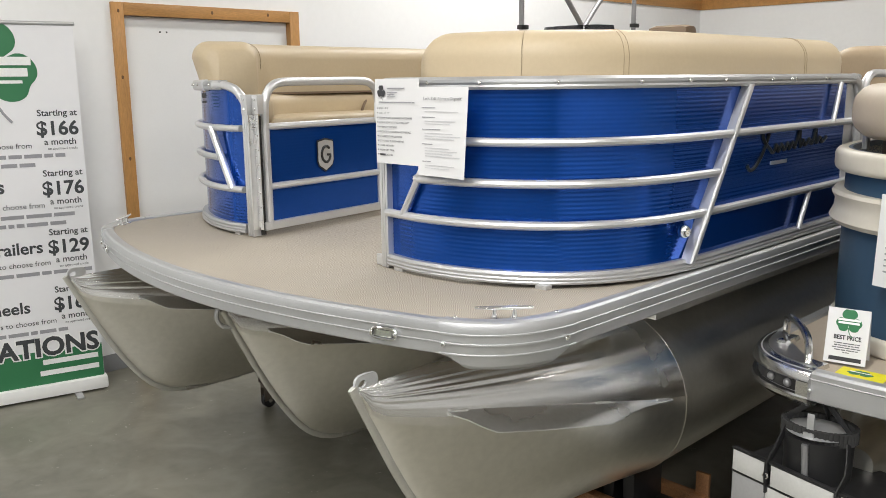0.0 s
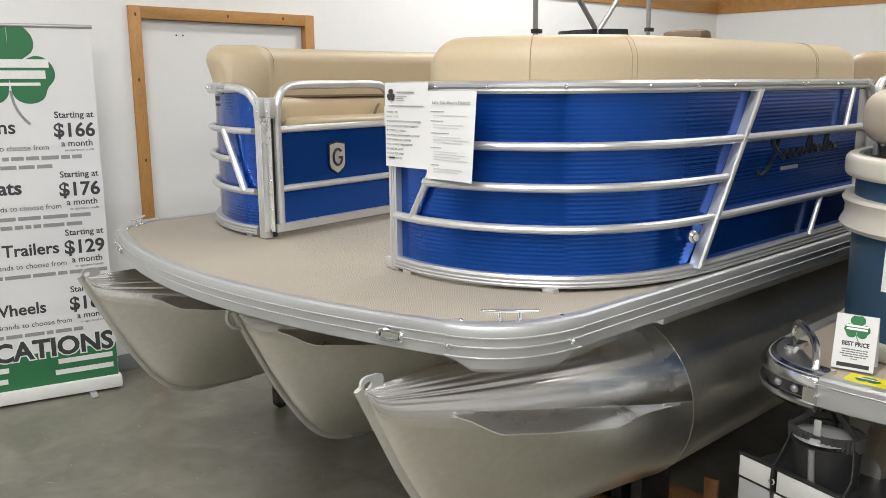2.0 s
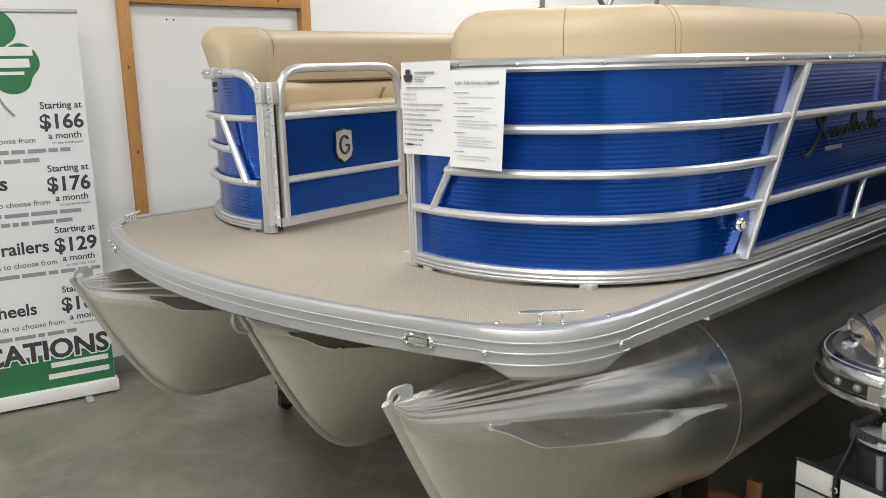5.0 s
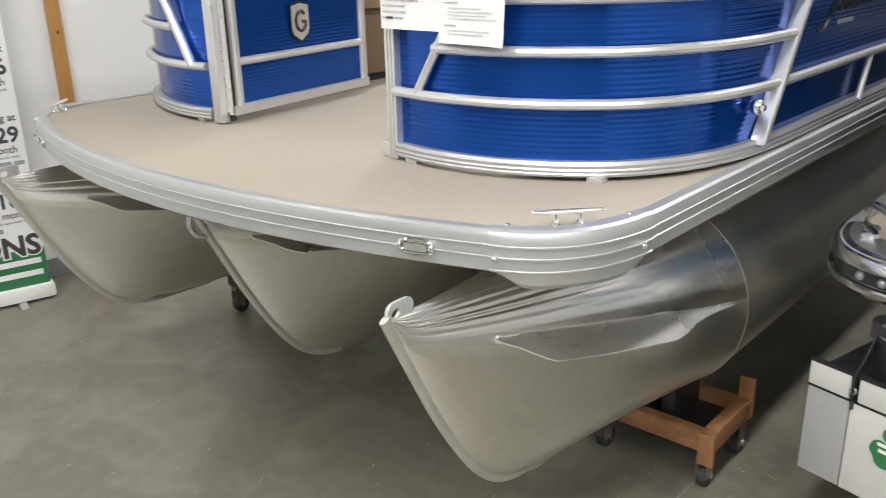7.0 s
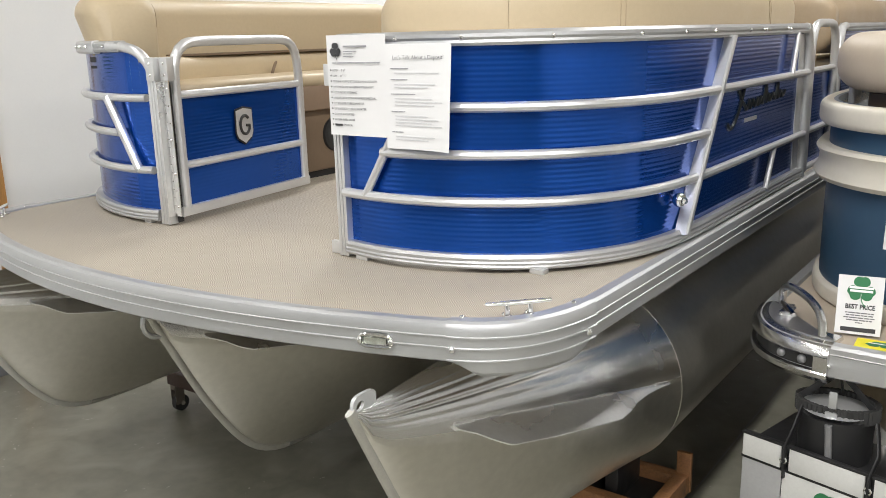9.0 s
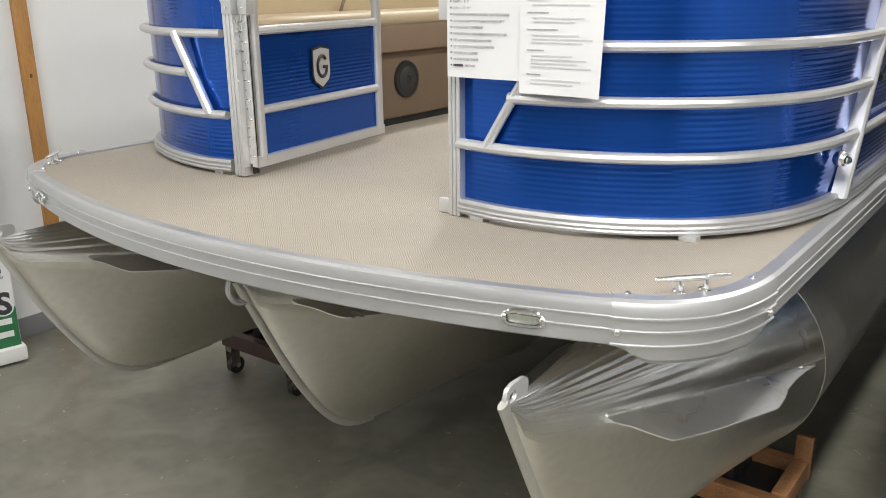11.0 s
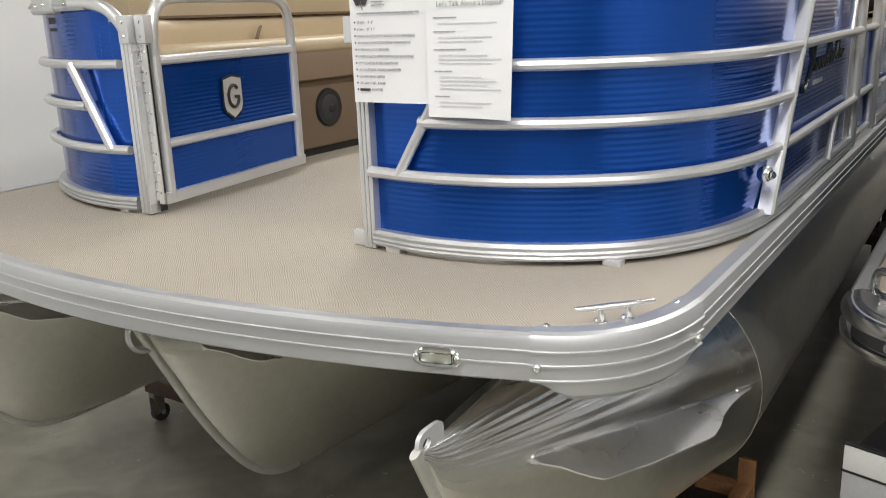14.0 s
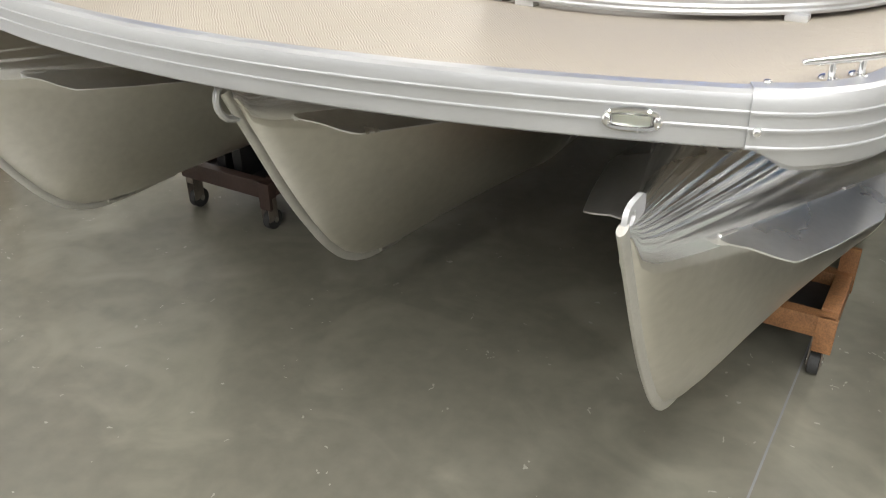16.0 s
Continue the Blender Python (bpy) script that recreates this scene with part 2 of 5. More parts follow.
def box(bm, lo, hi, bevel=0.0, m=None):
    r = bmesh.ops.create_cube(bm, size=1)
    c = [(a + b) / 2 for a, b in zip(lo, hi)]
    s = [abs(b - a) for a, b in zip(lo, hi)]
    for v in r["verts"]:
        v.co = Vector((v.co.x * s[0] + c[0], v.co.y * s[1] + c[1], v.co.z * s[2] + c[2]))
    verts = r["verts"]
    if bevel:
        edges = list({e for v in verts for e in v.link_edges})
        g = bmesh.ops.bevel(bm, geom=edges, offset=bevel, segments=2, affect="EDGES", profile=0.6)
        verts = list({v for f in g["faces"] for v in f.verts} | {v for v in verts if v.is_valid})
    if m is not None:
        bmesh.ops.transform(bm, matrix=m, verts=[v for v in verts if v.is_valid])
    return bm


def boxes(*items, bevel=0.0):
    bm = bmesh.new()
    for lo, hi in items:
        box(bm, lo, hi, bevel)
    return bm


def cyl(bm, a, b, r, r2=None, seg=16):
    a, b = Vector(a), Vector(b)
    d = b - a
    m = Matrix.Translation((a + b) / 2) @ d.to_track_quat("Z", "Y").to_matrix().to_4x4()
    bmesh.ops.create_cone(bm, cap_ends=True, segments=seg, radius1=r, radius2=r if r2 is None else r2, depth=d.length, matrix=m)
    return bm


def ball(bm, c, r, squash=(1, 1, 1), seg=12):
    m = Matrix.Translation(c) @ Matrix.Diagonal((*squash, 1))
    bmesh.ops.create_uvsphere(bm, u_segments=seg, v_segments=max(6, seg // 2), radius=r, matrix=m)
    return bm


def tube(bm, pts, r, seg=10, flat=1.0, up=(0, 0, 1), closed=False):
    """A round bar along points; flat squeezes it across the direction up."""
    pts = [Vector(p) for p in pts]
    rings, n, k, s = [], len(pts), Vector(up), None
    for i, p in enumerate(pts):
        d = (pts[(i + 1) % n] - pts[i - 1]) if closed else (pts[min(i + 1, n - 1)] - pts[max(i - 1, 0)])
        d.normalize()
        if s is None:
            s = d.cross(k)
            if s.length < 0.05:
                s = d.cross(Vector((0.3, 1, 0)))
        else:
            s = s - d * s.dot(d)
        s = s.normalized()
        u = s.cross(d).normalized()
        rings.append([bm.verts.new(p + s * r * flat * math.cos(a) + u * r * math.sin(a)) for a in (2 * math.pi * j / seg for j in range(seg))])
    for i in range(n if closed else n - 1):
        a, b = rings[i], rings[(i + 1) % n]
        for j in range(seg):
            bm.faces.new((a[j], a[(j + 1) % seg], b[(j + 1) % seg], b[j]))
    if not closed:
        bm.faces.new(rings[0])
        bm.faces.new(rings[-1])
    return bm


def curve(pts, step=0.05):
    """A smooth way through points, at even steps."""
    P = [Vector(p) for p in pts]
    P = [2 * P[0] - P[1]] + P + [2 * P[-1] - P[-2]]
    out = []
    for i in range(1, len(P) - 2):
        a, b, c, d = P[i - 1 : i + 3]
        n = max(1, int((c - b).length / step))
        for j in range(n):
            t = j / n
            out.append(0.5 * (2 * b + (c - a) * t + (2 * a - 5 * b + 4 * c - d) * t * t + (3 * b - a - 3 * c + d) * t ** 3))
    return out + [P[-2]]


def outward(path):
    """Each point of a level way with the direction to its right."""
    out = []
    for i, p in enumerate(path):
        d = path[min(i + 1, len(path) - 1)] - path[max(i - 1, 0)]
        out.append((p, Vector((d.y, -d.x)).normalized()))
    return out


def sweep(bm, path, profile, side=1, closed=True, sizes=None):
    """Carries a profile of (outward, height) along a level way; side -1 mirrors it in x; sizes scales it, point by point."""
    rings = []
    cx = sum(o for o, _ in profile) / len(profile)
    cz = sum(z for _, z in profile) / len(profile)
    for i, (p, n) in enumerate(outward(path)):
        s = sizes[i] if sizes else 1
        ring = []
        for o, z in profile:
            o, z = cx + (o - cx) * s, cz + (z - cz) * s
            ring.append(bm.verts.new((side * (p.x + n.x * o), p.y + n.y * o, z)))
        rings.append(ring)
    m = len(profile)
    for a, b in zip(rings, rings[1:]):
        for j in range(m if closed else m - 1):
            k = (j + 1) % m
            bm.faces.new((a[j], a[k], b[k], b[j]))
    if closed:
        bm.faces.new(rings[0])
        bm.faces.new(rings[-1])
    return bm


def cut(path, lo, hi):
    """The stretch of a way between two lengths along it."""
    out, run = [], 0.0
    for a, b in zip(path, path[1:]):
        d = (b - a).length
        if run + d >= lo and run <= hi:
            for q in (max(lo, run), min(hi, run + d)):
                p = a.lerp(b, (q - run) / d)
                if not out or (p - out[-1]).length > 1e-5:
                    out.append(p)
        run += d
    return out


def length_at(path, test):
    """How far along a way the first point lies that passes the test."""
    run = 0.0
    for a, b in zip(path, path[1:]):
        if test(b):
            return run
        run += (b - a).length
    return run


def letters(text, size, mat, m, parent=None, align="LEFT", bold=0.0, name="lettering", squeeze=1.0):
    """Raised lettering as a mesh, laid on a plane whose x runs along the line and whose z faces the reader."""
    cu = bpy.data.curves.new(name, "FONT")
    cu.body, cu.size, cu.align_x, cu.offset, cu.extrude = text, size, align, bold, 0.0002
    cu.resolution_u = 3
    ob = new(name, cu)
    bpy.context.view_layer.update()
    me = bpy.data.meshes.new_from_object(ob.evaluated_get(bpy.context.evaluated_depsgraph_get()))
    bpy.data.objects.remove(ob)
    bpy.data.curves.remove(cu)
    me.transform(m @ Matrix.Diagonal((squeeze, 1, 1, 1)))
    me.materials.clear()
    me.materials.append(mat)
    me.name = name
    out = new(name, me)
    if parent:
        out.parent = parent
        if parent.type == "EMPTY":
            out.matrix_parent_inverse = parent.matrix_basis.inverted()
    return out


def bars(items, mat, m, parent, name="printed_line", thick=0.0004):
    """Flat bars (x0, y0, x1, y1) on a plane, each line of print one of them."""
    for x0, y0, x1, y1 in items:
        part(name, box(bmesh.new(), (x0, y0, 0), (x1, y1, thick), 0, m), mat, parent)


def print_line(bm, x0, y0, x1, y1, m, k=1, lift=None):
    """A line of small print: short bars for its words."""
    x, h_ = x0, y1 - y0
    while x < x1 - h_:
        k = (k * 7 + 3) % 31
        e = min(x1, x + h_ * (1.4 + 0.16 * k))
        z = lift((x + e) / 2) if lift else 0.0
        box(bm, (x, y0, z), (e, y1, z + 0.0004), 0, m)
        x = e + h_ * 0.55


def small_print(bm, mat, parent):
    return tagged(part("small_print", bm, mat, parent), kind="stuff")


def clover(m, s, mat, parent, name="clover_mark", stem=True, stem_mat=None):
    """A three-lobed leaf mark, each lobe notched, as a thin flat plate."""
    bm = bmesh.new()
    pts = []
    for i in range(96):
        a = 2 * math.pi * i / 96
        lobe = abs(math.cos(1.5 * (a - math.pi / 2))) ** 0.36
        notch = 1 - 0.14 * math.exp(-((((a - math.pi / 2) * 3 / (2 * math.pi) + 0.5) % 1 - 0.5) / 0.10) ** 2)
        r = s * (0.26 + 0.74 * lobe * notch)
        pts.append(bm.verts.new(m @ Vector((r * math.cos(a), r * math.sin(a), 0.0003))))
    c = bm.verts.new(m @ Vector((0, 0, 0.0003)))
    for i in range(96):
        bm.faces.new((pts[i], pts[(i + 1) % 96], c))
    leaf = part(name, bm, mat, parent)
    if stem:
        bm = bmesh.new()
        w = s * 0.032
        way = [m @ Vector((s * x, s * y, 0.0006)) for x, y in ((0.0, -0.50), (0.05, -0.80), (0.17, -1.05), (0.33, -1.25))]
        tube(bm, curve(way, s * 0.12), w, 6)
        part("stem", bm, stem_mat or mat, parent)
    return leaf


# ---------- the room ----------
XW, YB, XE, YS = -2.52, 8.0, 8.5, -6.0
def slab(name, lo, hi, mat, label, category):
    ob = part(name, boxes((lo, hi)), mat)
    return tagged(ob, label, category, kind="structure")


slab("floor", (XW - 0.2, YS - 0.2, -0.2), (XE + 0.2, YB + 0.2, 0), FLOOR, "smooth grey sealed concrete showroom floor with small scuffs", "floor")
slab("ceiling", (XW - 0.2, YS - 0.2, CEILING), (XE + 0.2, YB + 0.2, CEILING + 0.15), CEIL, "plain white painted showroom ceiling", "ceiling")
joint = part("floor_joint", boxes(((1.143, YS, -0.002), (1.149, YB, 0.0006))), COVE)
tagged(joint, "thin straight saw-cut joint in the concrete floor", "floor joint", kind="structure")
# the door wall is pierced by the doorway
DY0, DY1, DZ = 1.015, 2.235, 2.215
wall = part("wall_west", boxes(((XW - 0.15, YS, 0), (XW, DY0, CEILING)), ((XW - 0.15, DY1, 0), (XW, YB, CEILING)), ((XW - 0.15, DY0, DZ), (XW, DY1, CEILING))), WALL)
tagged(wall, "smooth white painted showroom wall with a framed doorway", "wall", kind="structure")
slab("wall_north", (XW - 0.15, YB, 0), (XE + 0.15, YB + 0.15, CEILING), WALL, "smooth white painted end wall of the showroom", "wall")
# out of view; left white so it brightens the hull and side panels
slab("wall_east", (XE, YS, 0), (XE + 0.15, YB, CEILING), WALL, "unseen white side wall added to close the room and bounce light", "wall")
# out of view; its invented grey keeps panel reflections and under-boat fill dark
slab("wall_south", (XW - 0.15, YS - 0.15, 0), (XE + 0.15, YS, CEILING), DIMWALL, "unseen grey back wall added to close the room and dim reflections", "wall")
trim = part("trim", boxes(((XW, DY1 + 1.0, 2.57), (XW + 0.02, YB, 2.73)), ((XW, YB - 0.02, 2.57), (XE, YB, 2.73)), bevel=0.004), PINE_H)
tagged(trim, "stained pine board running high along the walls", "wall trim", kind="structure")
base = part("baseboard", boxes(((XW, YS, 0), (XW + 0.012, DY0 - 0.08, 0.11)), ((XW, DY1 + 0.08, 0), (XW + 0.012, YB, 0.11)), ((XW, YB - 0.012, 0), (XE, YB, 0.11)), bevel=0.003), COVE)
tagged(base, "low grey rubber cove base along the wall", "baseboard", kind="structure")
for fx, fy, watts in FIXTURES:
    fixture = thing("ceiling_light", (fx, fy, CEILING), "long white fluorescent strip fixture on the ceiling", "ceiling light", "ceiling lights")
    part("housing", boxes(((fx - 0.17, fy - 1.2, CEILING - 0.09), (fx + 0.17, fy + 1.2, CEILING - 0.001)), bevel=0.01), CEIL, fixture)
    for dx in (-0.08, 0.08):
        part("tube", cyl(bmesh.new(), (fx + dx, fy - 1.15, CEILING - 0.107), (fx + dx, fy + 1.15, CEILING - 0.107), 0.016, seg=10), GLOW, fixture)


def door():
    d = thing("door_1", (XW, (DY0 + DY1) / 2, 0), "plain white door panel in a stained pine frame, shut", "door", kind="structure")
    fr = 0.072
    part("jamb", boxes(((XW - 0.05, DY0 - fr, 0), (XW + 0.022, DY0 + 0.004, DZ + fr)), bevel=0.003), PINE, d, "knotty stained pine board")
    part("jamb", boxes(((XW - 0.05, DY1 - 0.004, 0), (XW + 0.022, DY1 + fr, DZ + fr)), bevel=0.003), PINE, d)
    part("head", boxes(((XW - 0.05, DY0 + 0.0045, DZ - 0.004), (XW + 0.0205, DY1 - 0.0045, DZ + fr)), bevel=0.003), PINE_H, d)
    part("panel", boxes(((XW - 0.07, DY0 + 0.006, 0.01), (XW - 0.03, DY1 - 0.006, DZ - 0.007))), DOORW, d, "plain white painted panel")
    bm = bmesh.new()
    for y in (1.27, 1.315):
        cyl(bm, (XW - 0.031, y, 2.12), (XW - 0.028, y, 2.12), 0.006, seg=8)
    part("screw_hole", bm, BLACK, d)
    for y, z in ((DY0 - 0.03, 2.235), (DY0 - 0.035, 1.84), (DY0 - 0.03, 1.34), (1.62, 2.25), (2.05, 2.255), (DY0 - 0.04, 0.75)):
        part("knot", ball(bmesh.new(), (XW + 0.0215, y, z), 0.011, (0.15, 0.8, 1.1), 10), KNOT, d)


door()

# ---------- the pontoon boat ----------
BOAT = thing("pontoon_boat", (0, 3.1, 0.36), "blue and silver pontoon boat with tan seats on wheeled dollies", "boat")
AFT = 6.35
DECK = 1.155
front = [Vector((x, -0.003 + 0.16 * x * x)) for x in steps(0, 1.09, 24)]
P0, P1, P2 = Vector((1.09, 0.1871)), Vector((1.295, 0.2586)), Vector((1.295, 0.55))
corner = [(1 - t) ** 2 * P0 + 2 * t * (1 - t) * P1 + t * t * P2 for t in steps(0, 1, 13)[1:]]
half = front + corner + [Vector((1.295, y)) for y in steps(0.7, AFT, 12)]
EDGE = [Vector((-p.x, p.y)) for p in reversed(half[1:])] + half


def lipped(bm, path, profile, side):
    """A sweep whose part below the rub rail dies away towards both ends."""
    run = outward(path)
    rings, total, at = [], sum((b - a).length for a, b in zip(path, path[1:])), 0.0
    for i, (p, n) in enumerate(run):
        at += (p - run[i - 1][0]).length if i else 0
        f = min(1.0, at / 0.085, (total - at) / 0.085)
        f = f * f * (3 - 2 * f)
        rings.append([bm.verts.new((side * (p.x + n.x * o), p.y + n.y * o, z if z > 1.0695 else 1.0675 + (z - 1.0675) * f - 0.0004)) for o, z in profile])
    for a, b in zip(rings, rings[1:]):
        for j in range(len(profile)):
            k = (j + 1) % len(profile)
            bm.faces.new((a[j], a[k], b[k], b[j]))
    bm.faces.new(rings[0])
    bm.faces.new(rings[-1])
    return bm


def boat_deck():
    bm = bmesh.new()
    ins = [p - n * 0.03 for p, n in outward(EDGE)]
    top = [bm.verts.new((p.x, p.y, DECK)) for p in ins]
    low = [bm.verts.new((p.x, p.y, DECK - 0.035)) for p in ins]
    bm.faces.new(top)
    bm.faces.new(low)
    for i in range(len(top)):
        j = (i + 1) % len(top)
        bm.faces.new((top[i], top[j], low[j], low[i]))
    part("deck", bm, WEAVE, BOAT, "beige woven vinyl deck floor", 30)
    # rub rail with two fine beads
    prof = [(-0.045, 1.1562), (-0.043, 1.1595), (-0.012, 1.162), (-0.003, 1.157), (0.0, 1.148), (0.0, 1.132), (0.003, 1.1305), (0.003, 1.1275), (0.0, 1.126),
            (-0.001, 1.105), (0.002, 1.1035), (0.002, 1.1005), (-0.001, 1.099), (-0.002, 1.071), (-0.006, 1.067), (-0.03, 1.067), (-0.03, 1.10), (-0.045, 1.11)]
    part("rub_rail", sweep(bmesh.new(), EDGE, prof), TRIM, BOAT, "ribbed aluminium edge trim", 25)
    # cast corner caps
    cprof = [(-0.05, 1.157), (-0.048, 1.1625), (-0.010, 1.1655), (0.0, 1.161), (0.005, 1.151), (0.0055, 1.133), (0.009, 1.1315), (0.009, 1.1275), (0.0055, 1.126),
             (0.005, 1.106), (0.0085, 1.1045), (0.0085, 1.1005), (0.0045, 1.099), (0.003, 1.076), (0.006, 1.0745), (0.006, 1.0715), (0.0025, 1.070), (-0.003, 1.042), (-0.012, 1.031), (-0.035, 1.028), (-0.035, 1.10), (-0.05, 1.11)]
    way = [Vector((1.078, -0.003 + 0.16 * 1.078 ** 2))] + [p for p in half if p.x >= 1.09 and p.y < 0.48] + [Vector((1.2935, 0.505))]
    dense = [p.to_2d() for p in curve([p.to_3d() for p in way], 0.012)]
    for side in (1, -1):
        cap = part("corner_cap", lipped(bmesh.new(), dense, cprof, side), TRIM, BOAT, "cast aluminium corner cap", 25)
        for x, y, z, nx, ny in ((1.093, 0.182, 1.100, 0.38, -0.92), (1.302, 0.458, 1.100, 1, -0.05)):
            part("bolt", ball(bmesh.new(), (side * x, y, z), 0.0085, (1, 1, 1)), CHROME, cap)
        for x, y in ((1.086, 0.236), (1.256, 0.468)):
            part("screw", ball(bmesh.new(), (side * x, y, 1.1635), 0.007, (1, 1, 0.6)), CHROME, cap)
    # side skirt under the deck
    bm = boxes(((-1.24, 1.02, 1.02), (1.24, AFT - 0.05, 1.11)), bevel=0.004)
    part("underdeck", bm, HULL, BOAT, "aluminium under-deck sheeting")


def docking_light(side):
    x, y, z = side * 0.912, -0.003 + 0.16 * 0.912 ** 2, 1.106
    ang = math.atan(0.32 * 0.920) * side
    m = Matrix.Translation((x, y, z)) @ Matrix.Rotation(ang, 4, "Z")
    bm = bmesh.new()
    ring = [(0.041 * math.copysign(abs(math.cos(a)) ** 0.6, math.cos(a)), 0, 0.0145 * math.copysign(abs(math.sin(a)) ** 0.7, math.sin(a))) for a in (2 * math.pi * i / 28 for i in range(28))]
    tube(bm, [m @ Vector((p[0], -0.006, p[2])) for p in ring], 0.0052, 8, 1.0, (0, 1, 0), True)
    for sx in (-1, 1):
        ball(bm, m @ Vector((sx * 0.040, -0.010, 0)), 0.0085, (1, 0.7, 1.2), 10)
    body = part("docking_light", bm, CHROME, BOAT, "chrome oval light with a clear lens")
    part("reflector", box(bmesh.new(), (-0.036, -0.003, -0.013), (0.036, 0.002, 0.013), 0.002, m), PLATE, body)
    part("lens", box(bmesh.new(), (-0.03, -0.012, -0.010), (0.03, -0.006, 0.010), 0.002, m), LENS, body)


def cleat(side):
    a, b = Vector((side * 1.163, 0.311, DECK)), Vector((side * 1.201, 0.351, DECK))
    d = (b - a).normalized()
    across = Vector((d.y, -d.x, 0)) * (1 if side > 0 else -1)
    mid = (a + b) / 2 + Vector((0, 0, 0.033))
    bm = tube(bmesh.new(), [mid - d * 0.03, mid, mid + d * 0.03], 0.0066, 12)
    for s in (-1, 1):
        cyl(bm, mid + d * s * 0.029, mid + d * s * 0.078 + Vector((0, 0, 0.001)), 0.0066, 0.0046, 12)
        ball(bm, mid + d * s * 0.078 + Vector((0, 0, 0.001)), 0.0046, (1, 1, 1), 10)
    top = part("cleat", bm, CHROME, BOAT, "polished stainless steel mooring cleat")
    for q in (a, b):
        bm = cyl(bmesh.new(), q, q + Vector((0, 0, 0.032)), 0.0085, 0.0058, 12)
        for k in (-1, 1):
            ball(bm, q + across * k * 0.011 + Vector((0, 0, 0.003)), 0.0105, (1, 1, 0.6), 10)
        part("leg", bm, CHROME, top)


# the way of the fence's outer face on the right; the left one mirrors it
FENCE = [Vector(p) for p in ((0.43, 0.548), (0.6, 0.530), (0.76, 0.548), (0.88, 0.585), (0.99, 0.643), (1.1, 0.735), (1.195, 0.885), (1.248, 1.06), (1.268, 1.25), (1.272, 1.45), (1.272, 1.9), (1.272, 2.555))]
FENCE = curve([p.to_3d() for p in FENCE], 0.025)
FENCE = [p.to_2d() for p in FENCE]
R4, R3, R2, TOPLOW, TOP = 1.354, 1.484, 1.612, 1.776, 1.812


def ribbed(z0, z1, pitch=0.0137, deep=0.00024):
    """A panel profile with rolled ribs."""
    n = int((z1 - z0) / pitch) * 6
    return [(-0.024 + deep * math.sin(2 * math.pi * i / 6), z0 + (z1 - z0) * i / n) for i in range(n + 1)]


def fence_parts(sec, side, way, x0=0.0, rails=((R4, 0, 9), (R3, 0, 9), (R2, 0, 9)), bottom=True):
    part("panel", sweep(bmesh.new(), way, ribbed(1.19, 1.79), side, False), BLUE, sec, "ribbed glossy blue aluminium panel", 60)
    prof = [(-0.034, 1.168), (0.004, 1.168), (0.006, 1.174), (0.003, 1.178), (0.005, 1.184), (0.002, 1.189), (0.003, 1.197), (-0.003, 1.206), (-0.034, 1.206)]
    part("bottom_rail", sweep(bmesh.new(), way, prof, side), RAILFLAT, sec, "", 25)
    prof = [(-0.036, 1.772), (0.0, 1.772), (0.004, 1.780), (0.002, 1.787), (0.005, 1.794), (0.004, 1.803), (-0.004, 1.811), (-0.03, 1.812), (-0.036, 1.805)]
    part("top_rail", sweep(bmesh.new(), way, prof, side), RAILFLAT, sec, "", 25)
    for z, a, b in rails:
        pts = [Vector((side * (p.x - n.x * 0.004), p.y - n.y * 0.004, z)) for p, n in outward(cut(way, a, b))]
        part("rail", tube(bmesh.new(), pts, 0.0145, 10), RAIL, sec)


def fence_screws(sec, side, way, spots, z=1.793):
    run = outward(way)
    for s in spots:
        q = cut(way, 0, s)
        p = q[-1]
        n = min(run, key=lambda r: (r[0] - p).length)[1]
        part("screw", ball(bmesh.new(), (side * (p.x + n.x * 0.005), p.y + n.y * 0.005, z), 0.0065, (1, 1, 1), 8), CHROME, sec)


def slanted(sec, side, a, b, w=0.013):
    part("brace", tube(bmesh.new(), [a, b], w, 10), RAIL, sec)


def grooved_post(x0, x1, y0, y1, z0, z1):
    """An extruded post with two grooves down its face."""
    w = (x1 - x0) / 3
    bm = box(bmesh.new(), (x0 + 0.001, y0 + 0.0035, z0), (x1 - 0.001, y1, z1), 0.002)
    for i in range(3):
        box(bm, (x0 + w * i + 0.0012 * (i > 0), y0, z0), (x0 + w * (i + 1) - 0.0012 * (i < 2), y0 + 0.006, z1), 0.0012)
    return bm


